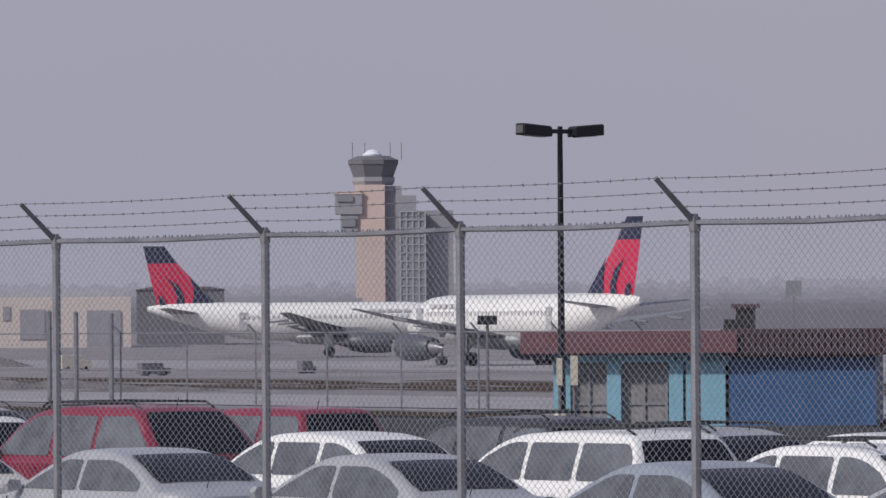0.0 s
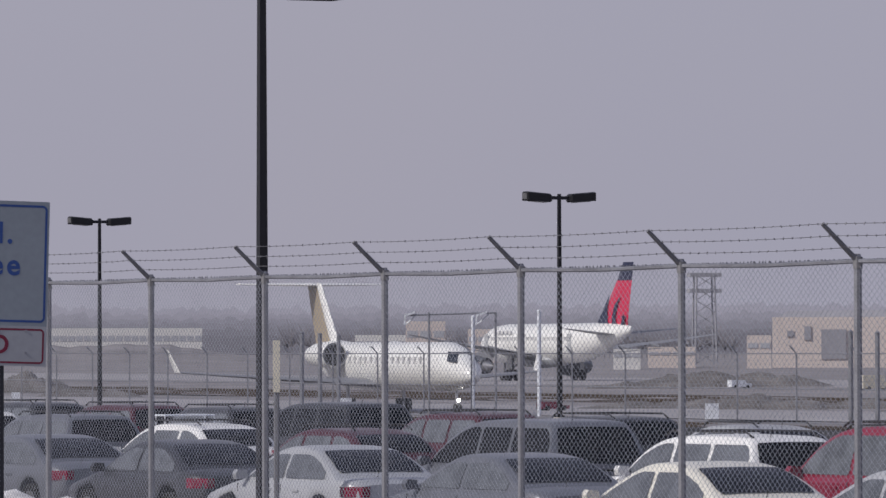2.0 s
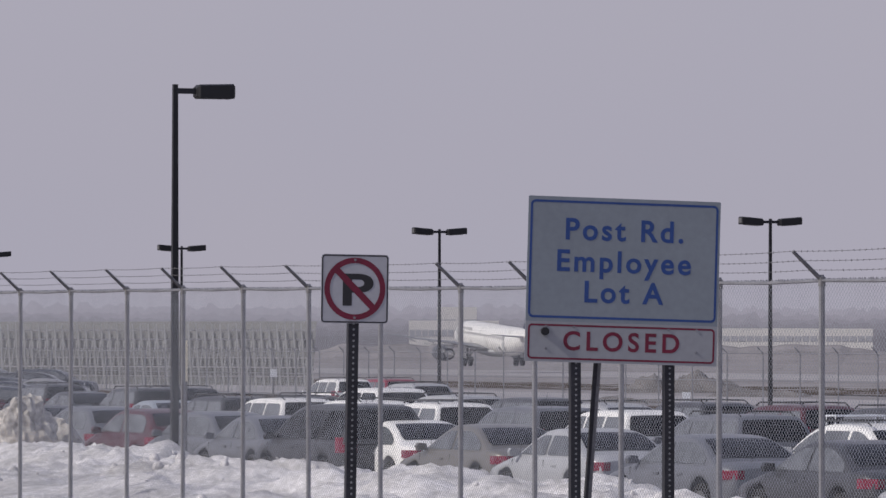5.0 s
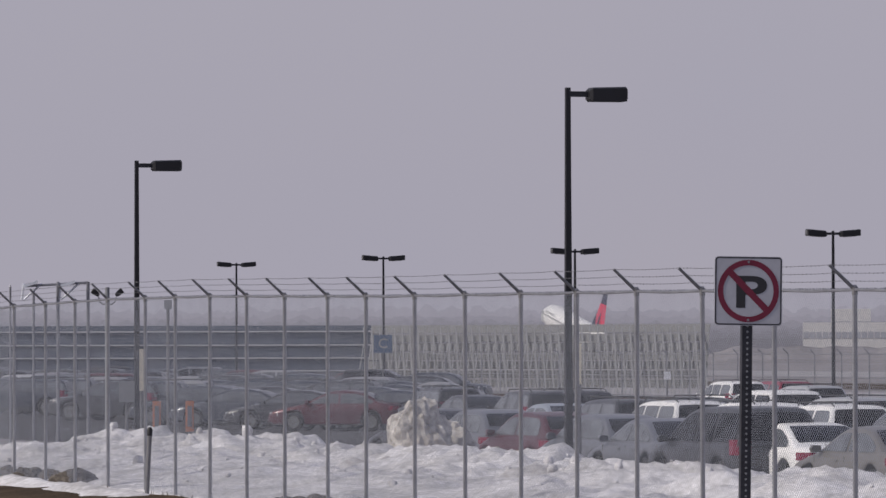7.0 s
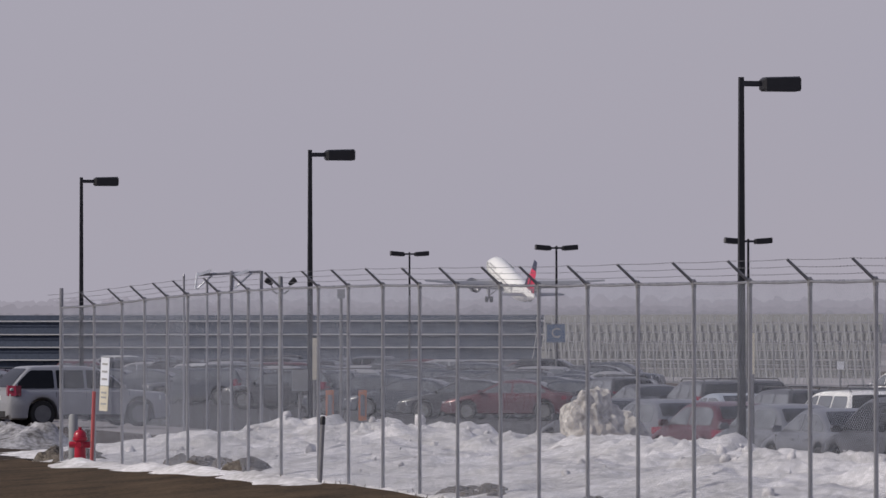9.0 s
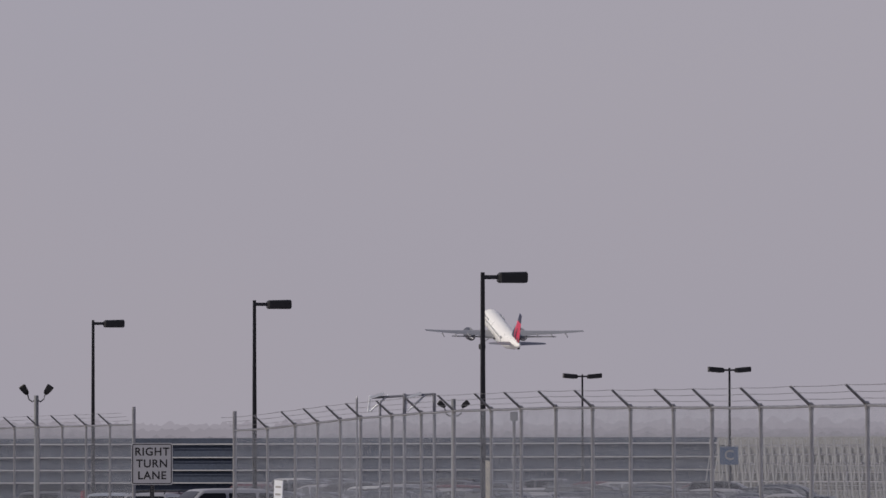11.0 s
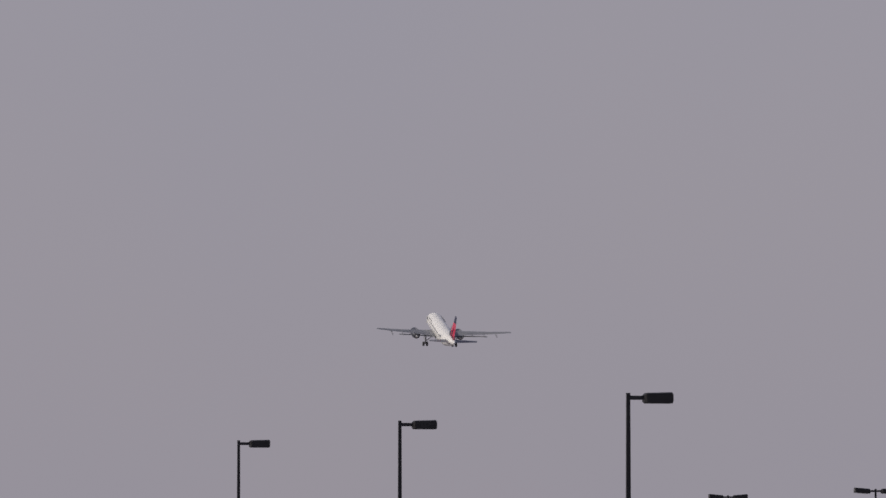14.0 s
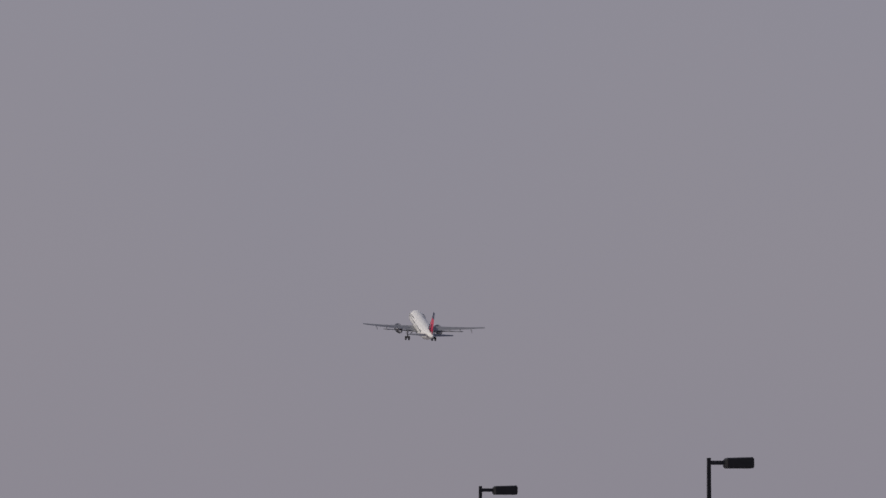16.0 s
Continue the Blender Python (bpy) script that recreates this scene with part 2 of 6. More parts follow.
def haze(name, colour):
    """Glowing colour painted for the airlight of a far wooded horizon."""
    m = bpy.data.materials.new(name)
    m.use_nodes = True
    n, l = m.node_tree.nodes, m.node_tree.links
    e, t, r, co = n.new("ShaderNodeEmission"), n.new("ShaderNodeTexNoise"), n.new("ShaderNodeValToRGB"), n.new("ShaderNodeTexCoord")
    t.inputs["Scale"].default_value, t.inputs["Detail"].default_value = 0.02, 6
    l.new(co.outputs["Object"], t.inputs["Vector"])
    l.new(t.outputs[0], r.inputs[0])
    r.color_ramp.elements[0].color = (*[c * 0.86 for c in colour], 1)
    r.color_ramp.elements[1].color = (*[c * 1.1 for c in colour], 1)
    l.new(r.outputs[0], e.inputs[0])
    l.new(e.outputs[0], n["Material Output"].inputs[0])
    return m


def paint(name, colour, metal=0.3):
    return material(name, colour, 0.35, metal, 0.06, 1.5, 25, coat=0.3)


# ---- mesh helpers ----
def mesh_ob(name, verts, faces, mat, parent=None, label="", smooth=0.0):
    me = bpy.data.meshes.new(name)
    me.from_pydata([tuple(v) for v in verts], [], faces)
    me.materials.append(mat)
    if smooth:
        me.polygons.foreach_set("use_smooth", [True] * len(me.polygons))
        me.set_sharp_from_angle(angle=radians(smooth))
    ob = new(name, me)
    ob.parent = parent
    if label:
        tagged(ob, label)
    return ob


class Shape:
    """Collects vertices and faces of one mesh."""

    def __init__(self):
        self.v, self.f = [], []

    def box(self, c, size, turn=None):
        k = len(self.v)
        for dx in (-0.5, 0.5):
            for dy in (-0.5, 0.5):
                for dz in (-0.5, 0.5):
                    p = Vector((dx * size[0], dy * size[1], dz * size[2]))
                    self.v.append((turn @ p if turn else p) + Vector(c))
        self.f += [tuple(k + i for i in q) for q in ((0, 1, 3, 2), (4, 6, 7, 5), (0, 4, 5, 1), (2, 3, 7, 6), (0, 2, 6, 4), (1, 5, 7, 3))]
        return self

    def tube(self, points, radius, sides=8, caps=True):
        """A round bar along points; radius is a number or one per point."""
        pts = [Vector(p) for p in points]
        rad = radius if isinstance(radius, (list, tuple)) else [radius] * len(pts)
        k = len(self.v)
        for i, p in enumerate(pts):
            d = (pts[min(i + 1, len(pts) - 1)] - pts[max(i - 1, 0)]).normalized()
            u = d.cross(Vector((0, 0, 1)) if abs(d.z) < 0.9 else Vector((1, 0, 0))).normalized()
            w = d.cross(u)
            for j in range(sides):
                q = 2 * math.pi * j / sides + math.pi / sides
                self.v.append(p + (u * math.cos(q) + w * math.sin(q)) * rad[i])
        for i in range(len(pts) - 1):
            for j in range(sides):
                a, b = k + i * sides + j, k + i * sides + (j + 1) % sides
                self.f.append((a, b, b + sides, a + sides))
        if caps:
            self.f.append(tuple(k + j for j in reversed(range(sides))))
            self.f.append(tuple(k + (len(pts) - 1) * sides + j for j in range(sides)))
        return self

    def loft(self, rings, caps=True):
        k, n = len(self.v), len(rings[0])
        for r in rings:
            self.v += [Vector(p) for p in r]
        for i in range(len(rings) - 1):
            for j in range(n):
                a, b = k + i * n + j, k + i * n + (j + 1) % n
                self.f.append((a, b, b + n, a + n))
        if caps:
            self.f.append(tuple(k + j for j in reversed(range(n))))
            self.f.append(tuple(k + (len(rings) - 1) * n + j for j in range(n)))
        return self

    def plate(self, corners, normal, thick):
        """A slab: corners in order round it, thickened along normal."""
        n = Vector(normal).normalized() * thick
        k, m = len(self.v), len(corners)
        self.v += [Vector(c) for c in corners] + [Vector(c) + n for c in corners]
        self.f.append(tuple(k + i for i in reversed(range(m))))
        self.f.append(tuple(k + m + i for i in range(m)))
        for i in range(m):
            j = (i + 1) % m
            self.f.append((k + i, k + j, k + m + j, k + m + i))
        return self

    def make(self, name, mat, parent=None, label="", smooth=0.0):
        return mesh_ob(name, self.v, self.f, mat, parent, label, smooth)


def base(name, m, label, category, group="", kind=""):
    ob = new(name)
    ob.matrix_basis = m
    return tagged(ob, label, category, group, kind)


def writing(name, text, size, m, mat, parent, depth=0.001, spacing=1.0):
    """Letters as a mesh, centred on the pose m, in the parent's space."""
    cu = bpy.data.curves.new(name, "FONT")
    cu.body, cu.size, cu.align_x, cu.align_y, cu.extrude, cu.space_character = text, size, "CENTER", "CENTER", depth / 2, spacing
    cu.offset = size * 0.022
    tmp = new("tmp", cu)
    dg = bpy.context.evaluated_depsgraph_get()
    me = bpy.data.meshes.new_from_object(tmp.evaluated_get(dg))
    bpy.data.objects.remove(tmp)
    pts, polys = [v.co.copy() for v in me.vertices], [tuple(p.vertices) for p in me.polygons]
    bpy.data.meshes.remove(me)
    # letters stand apart along x: cut the word where no face reaches across
    spans = sorted((min(pts[i].x for i in p), max(pts[i].x for i in p)) for p in polys)
    runs = [list(spans[0])]
    for x0, x1 in spans[1:]:
        if x0 > runs[-1][1] + 1e-5:
            runs.append([x0, x1])
        runs[-1][1] = max(runs[-1][1], x1)
    for x0, x1 in runs:
        own = [p for p in polys if x0 - 1e-6 <= pts[p[0]].x <= x1 + 1e-6]
        used = sorted({i for p in own for i in p})
        at = {i: k for k, i in enumerate(used)}
        mesh_ob(name, [pts[i] for i in used], [tuple(at[i] for i in p) for p in own], mat, parent).matrix_basis = m


# ---- ground ----
def ease(a, b, x):
    t = min(1, max(0, (x - a) / (b - a)))
    return t * t * (3 - 2 * t)


FENCE_W, FENCE_H = 19.6, 3.05
FENCE_TOP = [(0, 3.14), (55, 3.18), (64, 3.25), (75, 3.3), (86, 3.4), (94, 3.42), (102, 3.36), (112, 3.22), (130, 3.18), (400, 3.18)]


def fence_top(s):
    return float(np.interp(s, [p[0] for p in FENCE_TOP], [p[1] for p in FENCE_TOP]))


def ground_z(s, w):
    z = (fence_top(s) - FENCE_H) * math.exp(-((w - FENCE_W) / 3.0) ** 2)
    z -= 0.3 * ease(21, 27, w) * (1 - ease(118, 150, s) * (1 - ease(30, 40, w)))
    return z - 0.7 * ease(106, 135, w)


def sheet(name, s_list, w_list, mat, lift, label, bumps=0.0, kind="structure"):
    sh = Shape()
    for s in s_list:
        for w in w_list:
            z = ground_z(s, w) + lift
            if bumps:
                z += bumps * noise.noise(Vector((s * 0.35, w * 0.35, 3)))
            sh.v.append(site(s, w, z))
    n = len(w_list)
    for i in range(len(s_list) - 1):
        for j in range(n - 1):
            sh.f.append((i * n + j, i * n + j + 1, (i + 1) * n + j + 1, (i + 1) * n + j))
    return tagged(sh.make(name, mat, smooth=60), label, "ground", kind=kind)


def steps(a, b, d):
    return [a + (b - a) * i / max(1, round((b - a) / d)) for i in range(max(1, round((b - a) / d)) + 1)]


S_ALL = [-4000, -1500, -400, -100] + steps(0, 160, 4) + [200, 300, 500, 900, 1600, 2600, 4400]
W_ALL = [-4000, -1500, -400, -100, -30, 0, 8] + steps(12, 36, 1.5) + [45, 60, 80, 100, 106, 112, 118, 124, 130, 136, 180, 300, 600, 1200, 2400, 4400]
sheet("ground", S_ALL, W_ALL, EARTH, 0.0, "flat dull brown airfield ground with dead winter grass")
sheet("parking_lot", steps(20, 330, 10), [29.0, 36, 45, 60, 80, 98], ASPHALT, 0.02, "worn grey asphalt of the parking lot")
sheet("driveway", [117.5, 119, 122, 126, 127.5], steps(-14, 40, 1), MUD, 0.04, "muddy brown gritted driveway through the fence gap")
sheet("driveway", [127.5, 135, 145, 160, 180], [19.3, 21, 24, 27, 29.3], MUD, 0.035, "muddy brown gritted apron beside the driveway")
sheet("grass_verge", steps(60, 116.5, 1.5), steps(3.2, 19.2, 0.8), GRASS, 0.06, "dormant brown grass verge along the fence", 0.05)
sheet("grass_verge", steps(128.5, 220, 3), steps(3.2, 19.2, 0.8), GRASS, 0.06, "dormant brown grass verge beyond the driveway", 0.05)
sheet("pavement", steps(55, 116, 4), [0.4, 1.4, 2.6], CONCRETE, 0.02, "pale concrete pavement beside the verge")
sheet("service_road", [-1400, -100, 100, 400, 1000, 2600], [112, 118, 124], CONCRETE, 0.02, "pale concrete airfield service road")
sheet("taxiway", [-1400, -100, 100, 400, 1000, 2600], [136, 145, 158], CONCRETE, 0.02, "pale grey concrete taxiway")
sheet("runway", [-1400, -100, 100, 400, 1000, 2600], [245, 273, 300], CONCRETE, 0.02, "pale grey concrete runway")
for w0, w1, lab in ((98.5, 104, "strip of rough brown grass"), (126, 134, "strip of dark rough grass with low mounds"), (170, 200, "strip of dark rough grass by the runway")):
    sheet("grass_strip", steps(60, 620, 6), steps(w0, w1, 1.5), GRASS, 0.02, lab, 0.12)


def snow(name, s0, s1, w0, w1, height, label, step=0.13, mat=SNOW, lumps=0.26, skew=0.55):
    """A ploughed bank: rises from w0, crests at skew, falls to w1."""
    ss, ww = steps(s0, s1, step), steps(w0, w1, step)
    sh = Shape()
    for s in ss:
        end = ease(s0, s0 + 0.2 * (s1 - s0), s) * (1 - ease(s1 - 0.22 * (s1 - s0), s1, s))
        for w in ww:
            q = (w - w0) / (w1 - w0)
            prof = ease(0, skew, q) * (1 - ease(skew, 1, q))
            p = Vector((s * 0.5, w * 0.5, 0))
            r = noise.fractal(p * 1.2, 0.8, 2.0, 5) * lumps * 0.8 + abs(noise.noise(p * 2.3)) * lumps * 0.5 - lumps * 0.1
            # rounded clods at three sizes
            for f_, a_ in ((1.9, 0.38), (4.1, 0.4), (8.5, 0.3)):
                r += lumps * a_ * max(0.0, 0.48 - noise.voronoi(p * f_ + Vector((0, 0, f_)))[0][0])
            edge = ease(0, 0.08, q) * (1 - ease(0.92, 1, q))
            z = ground_z(s, w) - 0.03 + end * (height * prof + (0.06 + r * (0.35 + prof)) * edge)
            sh.v.append(site(s + 0.15 * noise.noise(p * 3 + Vector((9, 0, 0))), w, z))
    n = len(ww)
    for i in range(len(ss) - 1):
        for j in range(n - 1):
            sh.f.append((i * n + j, i * n + j + 1, (i + 1) * n + j + 1, (i + 1) * n + j))
    return tagged(sh.make(name, mat, smooth=50), label, "snow bank", kind="stuff")


snow("snow_bank", 56, 133, 19.0, 31.5, 1.04, "long bank of old grey-white ploughed snow behind the fence")
snow("snow_patch", 84, 114, 18.2, 19.4, 0.1, "thin strip of melting snow along the fence foot", lumps=0.08)
snow("snow_patch", 134, 143, 21, 24, 0.5, "heap of dirty ploughed snow beside the driveway", mat=SLUSH)
snow("snow_patch", 133, 150, 17.5, 19.4, 0.08, "low crust of dirty snow beyond the driveway", mat=SLUSH)

def clods(name, count, s0, s1, w0, w1, z_up, mat, seed, label):
    """Broken crumbs of snow strewn over the bank."""
    rnd = random.Random(seed)
    bank = bpy.data.objects["snow_bank"]
    tree = BVHTree.FromPolygons([v.co for v in bank.data.vertices], [tuple(p.vertices) for p in bank.data.polygons])
    bm = bmesh.new()
    bmesh.ops.create_icosphere(bm, subdivisions=1, radius=1)
    ball = [v.co.copy() for v in bm.verts]
    tris = [tuple(v.index for v in f.verts) for f in bm.faces]
    bm.free()
    sh = Shape()
    for i in range(count):
        hit = tree.ray_cast(site(rnd.uniform(s0, s1), rnd.triangular(w0, w1), 6), Vector((0, 0, -1)))[0]
        if hit is None:
            continue
        r = 0.03 + 0.11 * rnd.random() ** 4
        k = len(sh.v)
        q = Euler((rnd.random() * 6, rnd.random() * 6, rnd.random() * 6)).to_matrix()
        sh.v += [hit + q @ Vector((c.x * r * 1.25, c.y * r, c.z * r * 0.8)) * rnd.uniform(0.75, 1.2) + Vector((0, 0, r * z_up)) for c in ball]
        sh.f += [tuple(k + j for j in f) for f in tris]
    return tagged(sh.make(name, mat, smooth=75), label, "snow", kind="stuff")


clods("snow_crumbs", 300, 58, 131, 20.0, 29.5, 0.3, SNOW, 31, "broken crumbs of old snow strewn over the bank")


def lump(b, d, z, size, seed, label):
    bm = bmesh.new()
    bmesh.ops.create_icosphere(bm, subdivisions=4, radius=1)
    for v in bm.verts:
        k = 1 + 0.35 * noise.fractal(v.co * 1.3 + Vector((seed, 0, 0)), 1, 2, 4) + 0.1 * noise.noise(v.co * 6)
        v.co = Vector((v.co.x * size[0] * k, v.co.y * size[1] * k, v.co.z * size[2] * k))
    me = bpy.data.meshes.new("snow_lump")
    bm.to_mesh(me)
    bm.free()
    me.materials.append(DIRTY_SNOW)
    ob = new("snow_lump", me)
    ob.location = polar(b, d, z)
    return tagged(ob, label, "snow lump")


lump(-735, 106, 0.75, (0.6, 0.5, 0.95), 3, "tall dirty lump of ploughed snow on the bank")
lump(-700, 107, 0.65, (0.62, 0.5, 0.6), 8, "broken dirty lump of ploughed snow on the bank")
for b, d, z, r, sd in ((-510, 104, 0.85, 0.3, 5), (-560, 103, 0.9, 0.25, 6), (-250, 96, 0.8, 0.28, 7), (-960, 108, 0.8, 0.3, 11), (-420, 101, 0.8, 0.22, 12), (-600, 105, 0.9, 0.3, 13)):
    lump(b, d, z - 0.25, (r * 0.9, r * 0.9, r * 0.7), sd, "rounded block of ploughed snow on the bank")


def tufts(name, places, mat, label, height, seed):
    """Dry stalks in clumps."""
    rnd = random.Random(seed)
    sh = Shape()
    for s0, w0, n, r in places:
        for i in range(n):
            s, w = s0 + rnd.gauss(0, r), w0 + rnd.gauss(0, r * 0.4)
            p = site(s, w, ground_z(s, w) - 0.02)
            h = height * rnd.uniform(0.4, 1.1)
            q = p + Vector((rnd.uniform(-0.4, 0.4) * h, rnd.uniform(-0.4, 0.4) * h, h))
            sh.tube([p, (p + q) / 2 + Vector((0, 0, h * 0.1)), q], [0.012, 0.009, 0.003], 3, False)
    return tagged(sh.make(name, mat), label, "weeds", kind="stuff")


tufts("dry_weeds", [(s, 19.3 + 0.2 * math.sin(s), 26, 0.8) for s in (70, 73, 75.5, 81, 83, 88, 94, 97, 99, 101, 104, 107, 110, 113)], SOIL, "dry brown weeds along the foot of the fence", 0.11, 4)
mounds = []
heap = random.Random(12)
for s0, s1, count in ((70, 76, 9), (82, 84.5, 4), (97, 104.5, 13), (113, 119, 8)):
    for i in range(count):
        mounds.append((heap.uniform(s0, s1), heap.uniform(19.75, 20.35), heap.uniform(0.25, 0.75), heap.uniform(0.2, 0.4), heap.uniform(0.1, 0.27), 21 + len(mounds)))
for s, w, a_, b_, h_, sd in mounds:
    c = site(s, w, ground_z(s, w))
    o = lump(0, 1, 0, (a_, b_, h_), sd, "low mound of bare brown earth by the fence")
    o.name, o["category"], o["kind"] = "earth_mound", "earth", "stuff"
    o.matrix_basis = pose(c.x, c.y, c.z, 0, 0, 108.87)
    o.data.materials[0] = SOIL

# ---- chain-link fence ----
POST_BEARINGS = [3470, 3048, 2633, 2288, 1919, 1608, 1324, 1083, 871, 670, 489, 316, 163, 32, -110, -237, -353, -459, -558, -657, -746, -832,
                 -900, -976, -1043, -1108, -1169, -1222, -1288, -1346, -1398, -1453, -1489, -1529, -1569, -1618]
CELL_X, CELL_Z, BAY = 0.066, 0.052, 2.45


def link_mesh(height):
    """One bay of chain-link wire: two families of slanting wires, clipped to the bay."""
    sh = Shape()
    slope = CELL_X / CELL_Z
    k = 0
    for direction in (1, -1):
        x0 = -height * slope if direction > 0 else 0
        while x0 < BAY + (0 if direction > 0 else height * slope):
            za = max(0, -x0 / slope if direction > 0 else (x0 - BAY) / slope)
            zb = min(height, (BAY - x0) / slope if direction > 0 else x0 / slope)
            if zb - za > 0.02:
                y = 0.003 * direction
                sh.tube([(x0 + direction * slope * za, y, za), (x0 + direction * slope * zb, y, zb)], 0.0017, 3, False)
            x0 += CELL_X
    return sh


def fence_run(name, points, label, h=FENCE_H, end_posts=()):
    run = base(name, pose(0, 0, 0), label, "fence", kind="structure")
    post = None
    link = None
    for i, p in enumerate(points):
        tall = i in end_posts
        if post is None or tall:
            sh = Shape().tube([(0, 0, -0.3), (0, 0, h + (0.38 if tall else 0.02))], 0.04 if tall else 0.028, 8)
            if not tall:
                sh.tube([(0, 0, h), (0, 0, h + 0.05)], [0.034, 0.018], 8)
            o = sh.make("post", GALV, run, smooth=40)
            if not tall:
                post = o
        else:
            o = new("post", post.data)
            o.parent = run
        o.location = p - Vector((0, 0, h))
        if not tall:
            arm = Shape()
            side = -ACROSS
            tip = side * 0.27 + Vector((0, 0, 0.25))
            arm.tube([(0, 0, 0.0), tip], [0.021, 0.016], 6)
            arm.tube([(0, 0, -0.05), (0, 0, 0.03)], 0.034, 8)
            o = arm.make("barb_arm", GALV_DARK, run)
            o.location = p
    for a, b in zip(points, points[1:]):
        d = b - a
        turn = math.degrees(math.atan2(d.y, d.x))
        pitch = -math.degrees(math.atan2(d.z, math.hypot(d.x, d.y)))
        if link is None:
            link = link_mesh(h - 0.04).make("chain_link", WIRE, run)
            o = link
        else:
            o = new("chain_link", link.data)
            o.parent = run
        tagged(o, kind="stuff")
        o.matrix_basis = pose(a.x, a.y, a.z - h + 0.02, 0, 0, turn) @ Matrix.Diagonal((d.length / BAY, 1, 1, 1)) if abs(pitch) < 0.01 else pose(a.x, a.y, a.z - h + 0.02, 0, pitch, turn) @ Matrix.Diagonal((d.length / BAY, 1, 1, 1))
        rail = Shape()
        mid = (a + b) / 2 - Vector((0, 0, 0.012))
        rail.tube([a, mid, b], 0.016, 6, False)
        rail.make("top_rail", GALV, run, smooth=40)
        n = int(d.length / 0.045)
        knuckles = Shape()
        for j in range(n):
            q = a + d * ((j + 0.5) / n)
            knuckles.tube([q + Vector((0, 0, -0.01)), q + Vector((random.uniform(-0.014, 0.014), random.uniform(-0.01, 0.01), 0.018))], 0.0055, 3, False)
        tagged(knuckles.make("wire_selvage", GALV, run), kind="stuff")
        for k in (0.36, 0.68, 1.0):
            off = -ACROSS * 0.27 * k + Vector((0, 0, 0.25 * k))
            wire = Shape()
            sag = [a + off + d * (j / 6) - Vector((0, 0, 0.01 * (1 - (2 * j / 6 - 1) ** 2))) for j in range(7)]
            wire.tube(sag, 0.0026, 3, False)
            m = int(d.length / 0.125)
            for j in range(m):
                f = (j + 0.5) / m
                q = a + off + d * f - Vector((0, 0, 0.01 * (1 - (2 * f - 1) ** 2)))
                r = Vector((random.uniform(-1, 1), random.uniform(-1, 1), 1)).normalized() * 0.01
                wire.tube([q - r, q + r], 0.0022, 3, False)
                r = Vector((random.uniform(-1, 1), random.uniform(-1, 1), -0.6)).normalized() * 0.009
                wire.tube([q - r, q + r], 0.0022, 3, False)
            tagged(wire.make("barbed_wire", GALV_DARK, run), kind="stuff")
    return run


pts = []
for b in POST_BEARINGS:
    p = on_line(b, FENCE_W)
    p.z = fence_top(p.dot(ALONG))
    pts.append(p)
end = on_line(-1676, FENCE_W)
end.z = fence_top(end.dot(ALONG)) + 0.0
fence_run("security_fence", pts + [end], "tall galvanised chain-link fence topped with barbed wire", end_posts=(len(pts),))
pts = []
for i in range(22):
    p = polar(-1854 - 42 * i, 128.8 + 2.3 * i, 3.42)
    pts.append(p)
fence_run("security_fence", pts, "galvanised chain-link fence with barbed wire beyond the driveway", end_posts=(0,))


# ---- lamp posts ----
def lamp_post(p, height, heads, bearing, label, group):
    lp = base("street_lamp", facing(p, bearing), label, "street lamp", group)
    Shape().tube([(0, 0, 0), (0, 0, 0.55)], 0.22, 12).make("footing", CREAM if len(heads) > 1 else CONCRETE, lp, smooth=40)
    r0 = 0.067
    sh = Shape().loft([[(-r0 * q, -r0 * q, z), (r0 * q, -r0 * q, z), (r0 * q, r0 * q, z), (-r0 * q, r0 * q, z)] for z, q in ((0.55, 1.1), (height, 0.72))])
    sh.make("pole", BLACK, lp)
    Shape().box((0, 0, 0.59), (0.3, 0.3, 0.06)).make("base_plate", BLACK, lp)
    for side in heads:
        h = Shape()
        h.box((side * 0.27, 0, height - 0.13), (0.5, 0.1, 0.11))
        h.make("lamp_arm", BRONZE, lp)
        x0, x1 = side * (0.34 if len(heads) > 1 else 0.42), side * (1.26 if len(heads) > 1 else 1.2)
        zz, rise = height - 0.14, math.tan(radians(4.0 if len(heads) > 1 else 0.8))
        rings = []
        for x, hh, ww in ((x0, 0.09, 0.16), (x0 + side * 0.06, 0.14, 0.2), (x1 - side * 0.02, 0.15, 0.22), (x1, 0.13, 0.2)):
            zc = zz + (abs(x) - abs(x0)) * rise
            rings.append([(x, -ww, zc - hh), (x, ww, zc - hh), (x, ww, zc + hh * 0.8), (x, ww * 0.7, zc + hh), (x, -ww * 0.7, zc + hh), (x, -ww, zc + hh * 0.8)])
        head = Shape().loft(rings if side < 0 else rings[::-1]).make("lamp_head", BLACK, lp)
        Shape().box(((x0 + x1) / 2, 0, zz - 0.12), (0.55, 0.32, 0.02), Matrix.Rotation(-side * math.atan(rise), 3, "Y")).make("lens", LENS, head)
        # added plate whose paler colour stands for sun on the end face
        Shape().box((x1 + side * 0.006, 0, zz + (abs(x1) - abs(x0)) * rise), (0.02, 0.34, 0.2)).make("end_cover", LAMP_END, head, "end plate in painted sunlit grey")
    return lp


